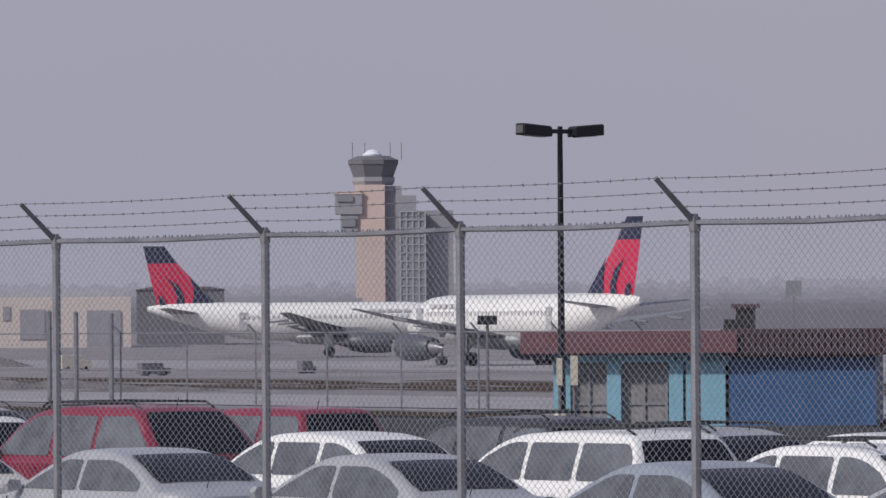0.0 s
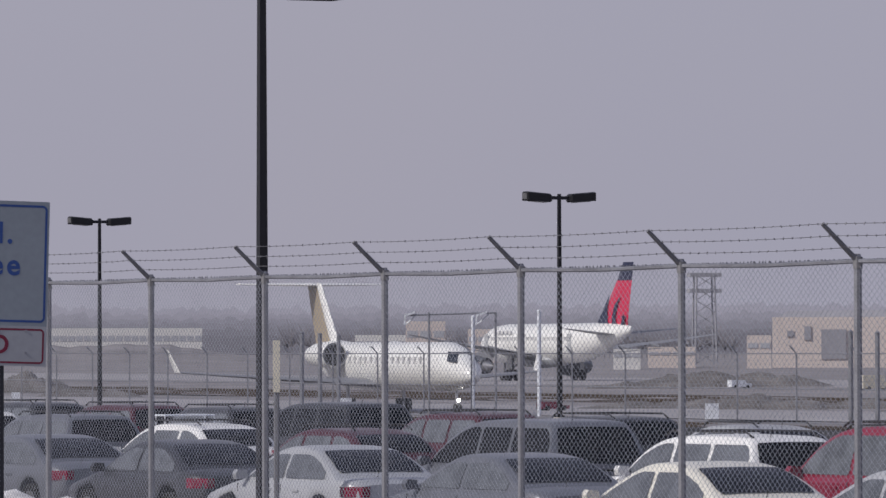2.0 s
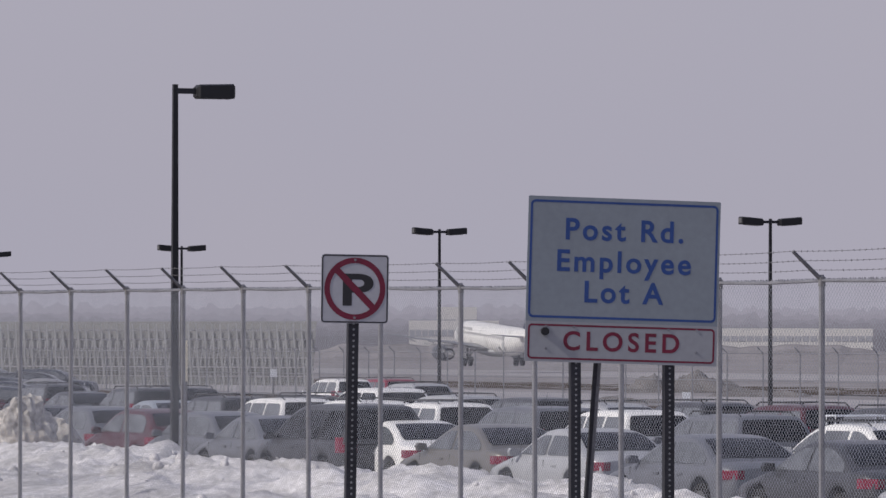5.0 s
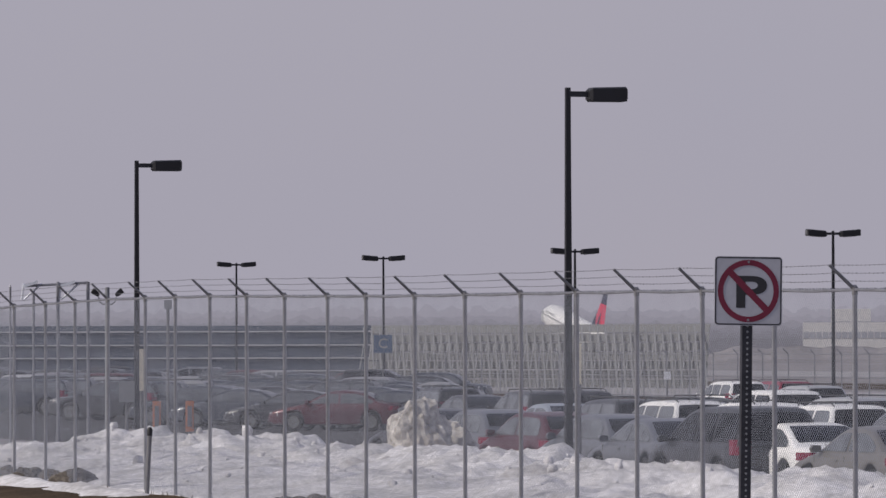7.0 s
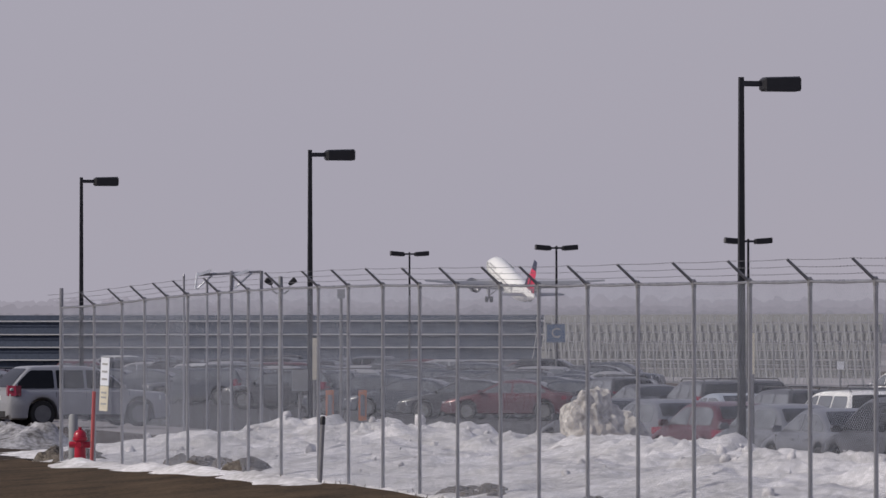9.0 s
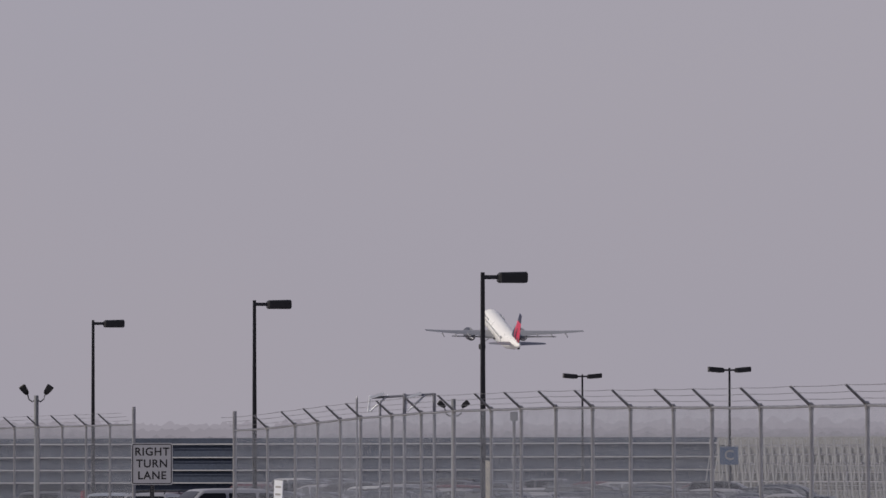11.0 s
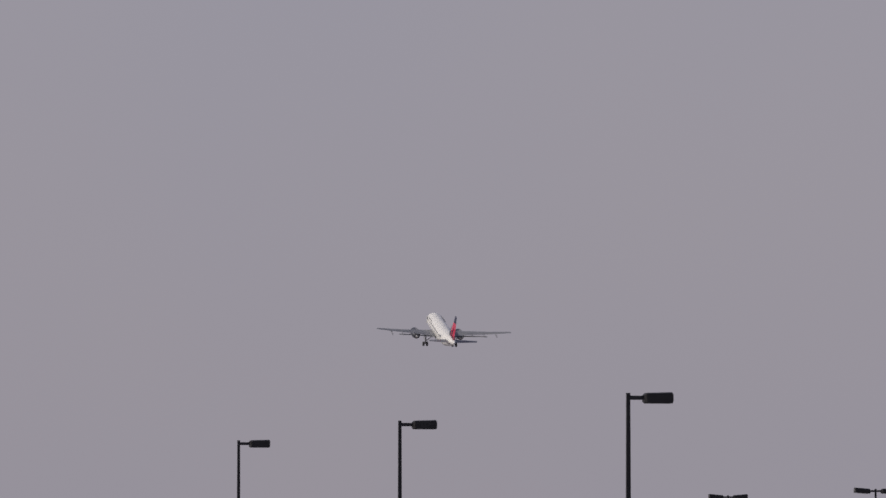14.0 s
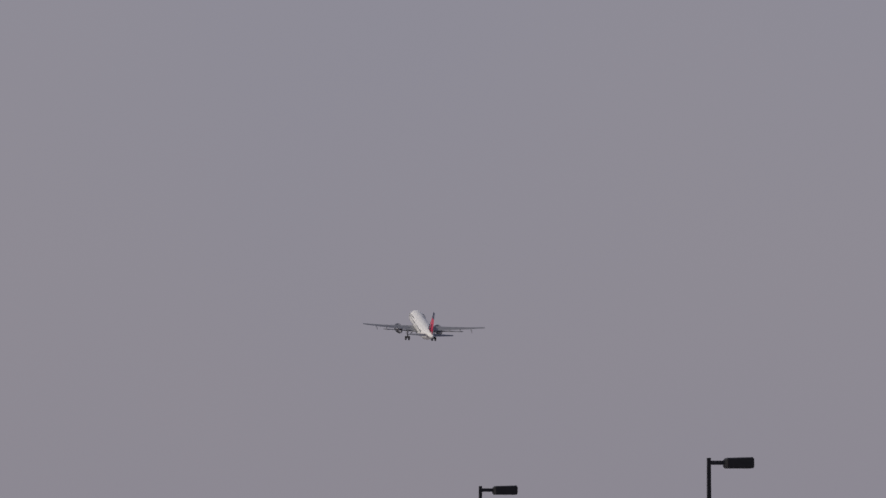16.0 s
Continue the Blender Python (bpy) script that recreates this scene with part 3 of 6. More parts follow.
LOT_W = 33.6
for b, v in ((866, 651), (-474, 463), (-1237, 335), (-1641, 286), (-1926, 251)):
    p = on_line(b, LOT_W)
    z0 = ground_z(p.dot(ALONG), LOT_W)
    lamp_post(Vector((p.x, p.y, z0)), EYE + v * p.length / 10500 - z0, (1,), 71.1, "tall black square steel lamp post with one head", "single-headed lamp posts of the lot")
for b, v in ((2811, 346), (1392, 269), (579, 227), (-6, 208), (-462, 177), (-801, 165), (-1061, 154)):
    p = on_line(b, 87)
    z0 = ground_z(p.dot(ALONG), 87)
    lamp_post(Vector((p.x, p.y, z0)), EYE + v * p.length / 10500 - z0, (-1, 1), 71.1, "black steel lamp post with two opposite heads", "double-headed lamp posts of the lot")


# ---- road signs ----
def rounded(wd, ht, r, n=6):
    pts = []
    for cx, cz, a0 in ((wd / 2 - r, ht / 2 - r, 0), (-wd / 2 + r, ht / 2 - r, 90), (-wd / 2 + r, -ht / 2 + r, 180), (wd / 2 - r, -ht / 2 + r, 270)):
        for i in range(n + 1):
            q = radians(a0 + 90 * i / n)
            pts.append((cx + r * math.cos(q), cz + r * math.sin(q)))
    return pts


def board(name, wd, ht, r, mat, parent, y=0.0, thick=0.004, label=""):
    """A flat plate in the xz plane that faces -y."""
    return Shape().plate([(x, y, z) for x, z in rounded(wd, ht, r)], (0, -1, 0), thick).make(name, mat, parent, label)


def border(wd, ht, r, line, mat, parent, y, name="border"):
    outer, inner = rounded(wd, ht, r), rounded(wd - 2 * line, ht - 2 * line, max(0.004, r - line))
    n = len(outer)
    v = [(x, y, z) for x, z in outer] + [(x, y, z) for x, z in inner]
    return mesh_ob(name, v, [(i, n + i, n + (i + 1) % n, (i + 1) % n) for i in range(n)], mat, parent)


def sign_post(x, z_top, z_low, parent, y=0.03, wd=0.048):
    po = Shape().box((x, y, (z_top + z_low) / 2), (wd, wd, z_top - z_low)).make("sign_post", POST_DARK, parent)
    ho = Shape()
    z = z_low + 0.03
    while z < z_top:
        ho.tube([(x, y - wd / 2 - 0.0015, z), (x, y - wd / 2 + 0.001, z)], 0.0055, 6)
        z += 0.0254
    ho.make("punched_hole", POST_HOLE, po)
    return po


UP = Matrix.Rotation(radians(90), 4, "X")
d = 28.2
c = polar(319.5, d, EYE + 151.5 * d / 10500)
lot_sign = base("lot_sign", pose(c.x, c.y, c.z, 0, 1.6, 14), "white lot sign with blue lettering and a red closed plate", "road sign")
k = d / 10500
board("sign_board", 353 * k, 221 * k, 0.006, SHEETING, lot_sign)
border(345 * k, 208 * k, 0.025, 0.011, SIGN_BLUE, lot_sign, -0.0046)
for i, (txt, zz) in enumerate((("Post Rd.", 52), ("Employee", -4), ("Lot A", -58))):
    writing("letter", txt, 0.142, Matrix.Translation((0, -0.0043, zz * k)) @ UP, SIGN_BLUE, lot_sign, spacing=1.22)
lower = board("closed_plate", 353 * k, 71 * k, 0.006, SHEETING_GREY, lot_sign, label="white plate with red lettering")
lower.location.z = -146 * k
border(343 * k, 62 * k, 0.02, 0.009, SIGN_RED, lower, -0.0046)
writing("letter", "CLOSED", 0.125, Matrix.Translation((0, -0.0043, 0.002)) @ UP, SIGN_RED, lower, spacing=1.36)
for bx, bz in ((-138, 27), (-138, -12), (138, 27), (138, -12), (-88, 27), (86, 27)):
    Shape().tube([(bx * k, -0.004, bz * k), (bx * k, -0.007, bz * k)], 0.007, 6).make("bolt", GALV, lower)
Shape().tube([(-141 * k, -0.005, 18 * k), (-141 * k, -0.02, 18 * k)], 0.02, 8).make("clamp", BLACK, lower)
lean = Matrix.Rotation(radians(-1.6), 4, "Y")
for px in (-86, 86):
    sign_post(px * k, -0.02, -c.z - 0.3, lot_sign).matrix_basis = lean
brace = Shape().tube([(-34 * k, 0.07, -180 * k), (-72 * k, 0.16, -c.z - 0.2)], 0.016, 6).make("brace", GALV_DARK, lot_sign, "leaning steel brace")
Shape().tube([(-39 * k, 0.06, -180 * k), (-78 * k, 0.15, -c.z - 0.2)], 0.012, 6).make("brace", POST_DARK, lot_sign)

d = 26.6
c = polar(-156, d, EYE + (613 - 511) * d / 10500)
np_sign = base("no_parking_sign", pose(c.x, c.y, c.z, 0, 0.8, 13), "square no-parking sign on a black perforated post", "road sign")
k = d / 10500
board("sign_board", 122 * k, 122 * k, 0.016, SHEETING_PALE, np_sign)
border(120 * k, 120 * k, 0.016, 0.006, SIGN_BLACK, np_sign, -0.0046)
writing("letter", "P", 0.198, Matrix.Translation((0.006, -0.0043, -0.012)) @ UP @ Matrix.Diagonal((1.5, 1, 1, 1)), SIGN_BLACK, np_sign)
ring = Shape()
for i in range(40):
    q0, q1 = 2 * math.pi * i / 40, 2 * math.pi * (i + 1) / 40
    n = len(ring.v)
    for q in (q0, q1):
        for r in (0.14, 0.115):
            ring.v.append((r * math.cos(q), -0.0054, r * math.sin(q)))
    ring.f.append((n, n + 1, n + 3, n + 2))
e = 0.013
n = len(ring.v)
for sx, sz in ((-1, 1), (1, -1)):
    for t in (-e, e):
        ring.v.append((sx * 0.088 + t * 0.8, -0.0056, sz * 0.088 + t * 0.8))
ring.f.append((n, n + 2, n + 3, n + 1))
ring.make("prohibition_ring", SIGN_RED, np_sign)
sign_post(0, 0.13, -c.z - 0.3, np_sign, wd=0.046)
for bz in (0.13, -0.13):
    Shape().tube([(0, -0.004, bz), (0, -0.007, bz)], 0.006, 6).make("bolt", GALV, np_sign)

d = 88.0
c = polar(-1822, d, EYE - 3 * d / 10500)
turn_sign = base("lane_sign", pose(c.x, c.y, c.z, 0, 0, 6), "square white right-turn-lane sign with black lettering", "road sign")
k = d / 10500
board("sign_board", 73 * k, 74 * k, 0.03, SHEETING_PALE, turn_sign)
border(70 * k, 71 * k, 0.03, 0.014, SIGN_BLACK, turn_sign, -0.0046)
for txt, zz in (("RIGHT", 21), ("TURN", 0), ("LANE", -21)):
    writing("letter", txt, 0.165, Matrix.Translation((0, -0.0043, zz * k)) @ UP, SIGN_BLACK, turn_sign, spacing=1.1)
sign_post(0, 0.25, -c.z - 0.1, turn_sign, wd=0.06)


# ---- cars ----
PAINTS = {
    "white": paint("white_car_paint", (0.8, 0.8, 0.81), 0.0), "cream": paint("cream_car_paint", (0.68, 0.66, 0.6), 0.0),
    "silver": paint("silver_car_paint", (0.42, 0.43, 0.46), 0.2), "grey": paint("grey_car_paint", (0.13, 0.138, 0.165), 0.2), "slate": paint("slate_blue_car_paint", (0.034, 0.042, 0.062), 0.2),
    "dark": paint("charcoal_car_paint", (0.045, 0.047, 0.055), 0.35), "red": paint("red_car_paint", (0.23, 0.012, 0.04), 0.1),
    "maroon": paint("maroon_car_paint", (0.075, 0.011, 0.022), 0.3), "taupe": paint("taupe_car_paint", (0.2, 0.19, 0.18), 0.45),
    "pewter": paint("pewter_car_paint", (0.27, 0.275, 0.3), 0.2), "blue": paint("steel_blue_car_paint", (0.3, 0.34, 0.4), 0.2), "beige": paint("pale_gold_car_paint", (0.45, 0.43, 0.39), 0.4),
}
# length, half width, height, belt, cowl x, roof front x, roof rear x, deck x, deck z, hood front z, wheel x, wheel radius
KINDS = {
    "sedan": (4.85, 0.92, 1.45, 0.94, 1.02, 0.24, -1.02, -1.76, 1.0, 0.73, 1.42, 0.33),
    "hatchback": (4.2, 0.86, 1.5, 0.95, 0.95, 0.3, -1.5, -1.98, 1.0, 0.74, 1.28, 0.31),
    "suv": (4.6, 0.92, 1.6, 1.0, 0.98, 0.4, -2.02, -2.24, 1.06, 0.92, 1.34, 0.37),
    "minivan": (4.9, 0.97, 1.75, 1.02, 1.3, 0.45, -2.14, -2.39, 1.04, 0.85, 1.45, 0.34),
    "wagon": (4.6, 0.88, 1.52, 0.95, 0.95, 0.25, -1.7, -2.18, 0.98, 0.75, 1.35, 0.33),
    "large_suv": (5.1, 1.0, 1.8, 1.1, 1.1, 0.5, -1.9, -2.44, 1.15, 1.0, 1.52, 0.39),
    "van": (5.2, 1.0, 2.0, 1.1, 1.6, 1.0, -2.45, -2.56, 1.12, 0.95, 1.6, 0.36),
}


def wheel_mesh(r):
    ty, rim = Shape(), Shape()
    n = 20
    prof = [(r * 0.66, -0.1), (r * 0.93, -0.11), (r, -0.08), (r, 0.08), (r * 0.93, 0.11), (r * 0.66, 0.1)]
    ty.loft([[(p * math.cos(2 * math.pi * i / n), y, p * math.sin(2 * math.pi * i / n)) for i in range(n)] for p, y in prof], False)
    rim.loft([[(p * math.cos(2 * math.pi * i / n), y, p * math.sin(2 * math.pi * i / n)) for i in range(n)] for p, y in ((r * 0.67, 0.1), (r * 0.6, 0.06), (r * 0.2, 0.075), (r * 0.05, 0.095))])
    for i in range(5):
        q = 2 * math.pi * i / 5
        rim.box((r * 0.38 * math.cos(q), 0.085, r * 0.38 * math.sin(q)), (r * 0.5, 0.03, r * 0.13), Matrix.Rotation(-q, 3, "Y"))
    return ty, rim


def build_car(kind, colour, rails=False, lamp_low=False):
    L, W, H, BZ, XC, XB, XR, XD, DZ, HZ, WX, R = KINDS[kind]
    label = {"sedan": "four-door sedan", "hatchback": "hatchback", "suv": "sport utility vehicle", "minivan": "minivan", "wagon": "estate car", "van": "panel van", "large_suv": "large sport utility vehicle"}[kind]
    tone = {"dark": "dark charcoal", "taupe": "grey-brown", "beige": "pale gold", "blue": "steel-blue"}.get(colour, colour)
    car = base("car", pose(0, 0, 0), f"parked {tone} {label} with salt-dusted paint", "car", f"parked {label}s")
    mat = PAINTS[colour]
    # lower body
    xs = sorted({-L / 2, -L / 2 + 0.05, -L / 2 + 0.22, XD, (XD + XC) / 2, XC, XC + 0.35, (XC + L / 2) / 2 + 0.1, L / 2 - 0.25, L / 2 - 0.07, L / 2}
                | {c + f * (R + 0.07) for c in (-WX, WX) for f in (-1.03, -1, -0.9, -0.7, -0.35, 0, 0.35, 0.7, 0.9, 1, 1.03)})
    rings = []
    for x in xs:
        zt = float(np.interp(x, [-L / 2, -L / 2 + 0.05, -L / 2 + 0.22, XD, XD + 0.3, XC, XC + 0.2, L / 2 - 0.25, L / 2 - 0.07, L / 2],
                             [DZ - 0.42, DZ - 0.1, DZ - 0.02, DZ, BZ + 0.02, BZ + 0.01, BZ - 0.01, HZ, HZ - 0.08, HZ - 0.25]))
        w = W * float(np.interp(abs(x), [0, L / 2 - 0.6, L / 2 - 0.2, L / 2 - 0.05, L / 2], [1, 1, 0.95, 0.86, 0.78]))
        zl = 0.22 if abs(x) < L / 2 - 0.1 else 0.32
        for c in (-WX, WX):
            t = 1 - ((x - c) / (R + 0.07)) ** 2
            if t > 0:
                zl = max(zl, R + (R + 0.07) * math.sqrt(t) * 0.98)
        z1 = min(zl + 0.05, zt - 0.16)
        z2 = max(min(0.62, zt - 0.13), z1 + 0.03)
        half = [(w * 0.9, min(zl, zt - 0.2)), (w * 0.99, z1), (w, z2), (w * 0.985, max(zt - 0.09, z2 + 0.02)), (w * 0.93, zt - 0.025), (w * 0.8, zt), (w * 0.4, zt + 0.02)]
        rings.append([(x, y, z) for y, z in half] + [(x, -y, z) for y, z in reversed(half)])
    body = Shape().loft(rings)
    # cabin: a rounded roof line and sides that lean in
    wb, wt = W * 0.93, W * 0.72
    line = [(XC + 0.12, BZ - 0.02), (XB, H - 0.07), (XB - 0.35 * (XB - XR), H), (XR, H - 0.06), (XD - 0.06, DZ - 0.02)]
    if kind in ("suv", "minivan", "large_suv", "van"):
        line[3:4] = [(XR + 0.3, H - 0.015), (XR, H - 0.05)]
    for _ in range(3):
        line = [line[0]] + [tuple(p[q] * (1 - f_) + r[q] * f_ for q in (0, 1)) for p, r in zip(line, line[1:]) for f_ in (0.25, 0.75)] + [line[-1]]
    lx, lz = [p[0] for p in line][::-1], [p[1] for p in line][::-1]
    low = min(BZ, DZ) - 0.03

    def side_y(z):
        return wb - (wb - wt) * min(1, max(0, (z - low) / (H - 0.05 - low))) ** 1.25

    def roof_z(x):
        return float(np.interp(x, lx, lz))
    rings = []
    for x, z in line:
        e = max(low + 0.01, z - 0.05)
        half = [(side_y(low + (e - low) * q), low + (e - low) * q) for q in (0, 0.35, 0.7, 1)]
        y = half[-1][1] and half[-1][0]
        half += [(y * 0.955, max(e, z - 0.016)), (y * 0.85, z), (y * 0.45, z + 0.012)]
        rings.append([(x, yy, zz) for yy, zz in half] + [(x, -yy, zz) for yy, zz in reversed(half)])
    body.loft(rings)
    body = body.make("body", mat, car, smooth=38)

    def screen(name, x0, x1, wide):
        """A curved pane on the front or rear slope of the roof line."""
        sh = Shape()
        n, m = 7, 7
        for a_ in range(n):
            x = x0 + (x1 - x0) * a_ / (n - 1)
            z = roof_z(x)
            dz = (roof_z(x + 0.02) - roof_z(x - 0.02)) / 0.04
            nx, nz = -dz / math.hypot(1, dz), 1 / math.hypot(1, dz)
            y = side_y(max(low, z - 0.05)) * 0.9
            for b_ in range(m):
                q = (2 * b_ / (m - 1) - 1) * (wide - (0.05 if a_ in (0, n - 1) else 0))
                sh.v.append((x + nx * 0.012, y * q, z + 0.012 * (1 - q * q) + nz * 0.012))
        for a_ in range(n - 1):
            for b_ in range(m - 1):
                sh.f.append((a_ * m + b_, a_ * m + b_ + 1, (a_ + 1) * m + b_ + 1, (a_ + 1) * m + b_))
        return sh.make(name, CAR_GLASS, car, smooth=60)
    screen("windshield", XB - 0.02, XC + 0.04, 0.97)
    if kind in ("sedan", "hatchback", "wagon"):
        screen("rear_window", XD + 0.1, XR + 0.06, 0.95)
    else:
        screen("rear_window", XD - 0.04, XR + 0.0, 0.95)
    cuts = {"sedan": ((XC - 0.1, -0.2), (-0.28, XD + 0.3)), "hatchback": ((XC - 0.1, -0.25), (-0.32, XD + 0.42)), "van": ((XC, 0.55),)}.get(kind, ((XC - 0.1, -0.12), (-0.2, -1.05), (-1.14, XD + 0.16)))
    for xa, xb in cuts:
        for sy in (-1, 1):
            sh = Shape()
            z0, z1 = BZ + 0.035, H - 0.13
            rows_ = []
            for q in (0, 0.06, 0.3, 0.6, 0.85, 0.95, 1):
                z = z0 + (z1 - z0) * q
                xs_ = [x for x in (xb + (xa - xb) * i_ / 60 for i_ in range(61)) if roof_z(x) - 0.075 >= z]
                if not xs_:
                    break
                pinch = 0.03 if q in (0, 1) else 0
                rows_.append((xs_[0] + pinch, xs_[-1] - pinch, z))
            for x0, x1, z in rows_:
                for i_ in range(5):
                    sh.v.append((x0 + (x1 - x0) * i_ / 4, sy * (side_y(z) + 0.008), z))
            for r_ in range(len(rows_) - 1):
                for i_ in range(4):
                    f_ = (r_ * 5 + i_, r_ * 5 + i_ + 1, r_ * 5 + i_ + 6, r_ * 5 + i_ + 5)
                    sh.f.append(f_ if sy < 0 else f_[::-1])
            sh.make("side_window", CAR_GLASS if kind == "minivan" or (kind == "large_suv" and colour != "red") else CLEAR_GLASS, car, smooth=60)
    ty, rim = wheel_mesh(R)
    tm = None
    for sx in (-1, 1):
        for sy in (-1, 1):
            wh = new("wheel")
            wh.parent = car
            wh.matrix_basis = pose(sx * WX, sy * (W - 0.11), R, 0, 0, 0 if sy > 0 else 180)
            if tm is None:
                tm, rm = ty.make("tyre", RUBBER, wh, smooth=40), rim.make("rim", ALLOY, wh, smooth=40)
            else:
                for nm, o in (("tyre", tm), ("rim", rm)):
                    new(nm, o.data).parent = wh
    tall = kind in ("suv", "large_suv", "minivan", "wagon", "van")
    for sy in (-1, 1):
        tz, th = (DZ - 0.08, 0.3) if tall else (DZ - 0.19, 0.15)
        lam = Shape()
        lam.loft([[(x, sy * y, tz - th / 2), (x, sy * y, tz + th / 2), (x2, sy * y2, tz + th / 2 - 0.01), (x2, sy * y2, tz - th / 2)]
                  for x, y, x2, y2 in ((-L / 2 + 0.015, W * 0.66, -L / 2 + 0.1, W * 0.62), (-L / 2 + 0.01, W * 0.8, -L / 2 + 0.1, W * 0.7), (-L / 2 + 0.2, W * 0.985, -L / 2 + 0.25, W * 0.85), (-L / 2 + 0.36, W * 0.995, -L / 2 + 0.36, W * 0.9))])
        lam.make("tail_lamp", TAIL_RED, car)
        lam = Shape()
        lam.loft([[(x, sy * y, HZ - 0.2), (x, sy * y, HZ - 0.07), (x2, sy * y2, HZ - 0.07), (x2, sy * y2, HZ - 0.2)]
                  for x, y, x2, y2 in ((L / 2 - 0.02, W * 0.55, L / 2 - 0.1, W * 0.5), (L / 2 - 0.1, W * 0.85, L / 2 - 0.2, W * 0.75), (L / 2 - 0.42, W * 0.985, L / 2 - 0.42, W * 0.85))])
        lam.make("head_lamp", HEAD_CLEAR, car)
        mir = Shape().loft([[(XC - 0.12 + dx, sy * (W * 0.94 + y), BZ + 0.06 + z) for y, z in ((0, -0.05), (0.19, -0.06), (0.21, 0.02), (0.17, 0.08), (0.02, 0.07))] for dx in (-0.05, 0.06)])
        mir.make("wing_mirror", mat, car)
        for hx in ((0.25, -0.6) if kind != "van" else (0.9,)):
            Shape().box((hx - 0.1, sy * (W * 0.992), BZ - 0.14), (0.2, 0.03, 0.035)).make("door_handle", mat, car)
        if rails:
            Shape().tube([(XB - 0.1, sy * wt * 0.86, H - 0.02), (XB - 0.25, sy * wt * 0.86, H + 0.05), (XR + 0.3, sy * wt * 0.86, H + 0.05), (XR + 0.12, sy * wt * 0.86, H - 0.03)], 0.018, 6).make("roof_rail", TRIM_BLACK, car)
    if rails:
        for x in (XB - 0.5, XR + 0.6):
            Shape().box((x, 0, H + 0.055), (0.05, wt * 1.72, 0.025)).make("roof_bar", TRIM_BLACK, car)
    for sy in (-1, 1):
        for gx in [xa for xa, xb in cuts[1:]] + [XC + 0.05]:
            Shape().box((gx + 0.04, sy * (W * 0.98), (0.36 + BZ - 0.06) / 2), (0.012, 0.022, BZ - 0.06 - 0.36)).make("door_gap", TRIM_BLACK, car)
        if tall:
            Shape().box((0, sy * (W * 0.985), 0.3), (2 * WX - 2 * R - 0.2, 0.05, 0.14)).make("sill_trim", TRIM_BLACK, car)
    Shape().box((-L / 2 + 0.03, 0, DZ - 0.3), (0.05, 0.31, 0.15)).make("number_plate", PLATE, car)
    Shape().loft([[(-L / 2 + 0.04, -W * 0.72, 0.3), (-L / 2 - 0.03, -W * 0.5, 0.3), (-L / 2 - 0.03, W * 0.5, 0.3), (-L / 2 + 0.04, W * 0.72, 0.3), (-L / 2 + 0.2, 0, 0.3)],
                  [(-L / 2 + 0.04, -W * 0.74, 0.47), (-L / 2 - 0.03, -W * 0.5, 0.47), (-L / 2 - 0.03, W * 0.5, 0.47), (-L / 2 + 0.04, W * 0.74, 0.47), (-L / 2 + 0.2, 0, 0.47)]]).make("rear_bumper", TRIM_BLACK if kind in ("large_suv", "van") else mat, car)
    Shape().tube([(-L / 2 + 0.4, W * 0.3, H - 0.03 if kind != "sedan" else DZ + 0.01), (-L / 2 + 0.35, W * 0.3, (H if kind != "sedan" else DZ) + 0.12)], 0.006, 4).make("antenna", TRIM_BLACK, car)
    return car


MADE = {}


def put_car(m, kind, colour, rails=False, low=False):
    key = (kind, colour, rails, low)
    if key in MADE:
        return copy_thing(MADE[key], m)
    MADE[key] = build_car(*key)
    MADE[key].matrix_basis = m
    return MADE[key]


def row_car(b, w, kind, colour, rails=False, turn=0.0, low=False):
    p = on_line(b, w)
    p.z = ground_z(p.dot(ALONG), w) + 0.02
    put_car(facing(p, -24 + turn), kind, colour, rails, low)


def slid(b, *by):
    """Bearings eased towards the far end of a row."""
    return b + float(np.interp(b, (700, 1345, 2000, 2900), by))


# first row beside the fence, bearing by bearing
for b, kind, colour in ((3560, "sedan", "silver"), (3048, "sedan", "blue"), (2518, "sedan", "silver"), (2068, "sedan", "silver"), (1659, "sedan", "cream"), (1319, "sedan", "grey"), (995, "sedan", "silver"),
                        (725, "sedan", "dark"), (476, "sedan", "grey"), (256, "sedan", "silver"), (86, "sedan", "taupe"), (-64, "sedan", "white"),
                        (-304, "sedan", "grey"), (-404, "hatchback", "grey"), (-514, "hatchback", "maroon"), (-614, "hatchback", "grey"), (-705, "sedan", "dark")):
    row_car(slid(b, -5, -24, -32, -34), float(np.interp(b, (-614, -64, 86, 476, 1000, 1659, 2500, 3500), (36, 37, 36.6, 36, 35.6, 34.5, 35.2, 35.4))), kind, colour, turn=random.uniform(-2, 2))
row_car(-184, 36.2, "minivan", "dark")
# second row
for b, kind, colour, rails in ((3330, "wagon", "white", True), (2893, "suv", "white", True), (2436, "wagon", "white", False), (2056, "large_suv", "red", True), (1706, "suv", "white", True), (1345, "minivan", "grey", False),
                               (1010, "wagon", "maroon", True), (731, "wagon", "white", True), (500, "suv", "grey", True), (310, "suv", "white", False),
                               (150, "suv", "grey", False), (-15, "suv", "white", True), (-155, "suv", "white", True), (-290, "suv", "white", True), (-390, "suv", "dark", True), (-490, "sedan", "blue", False)):
    row_car(slid(b, -4, -26, -66, -72), float(np.interp(b, (-490, -15, 310, 731, 1345, 2000, 3500), (44, 44, 42.5, 41.5, 40.8, 40, 39.4))), kind, colour, rails, random.uniform(-2, 2))
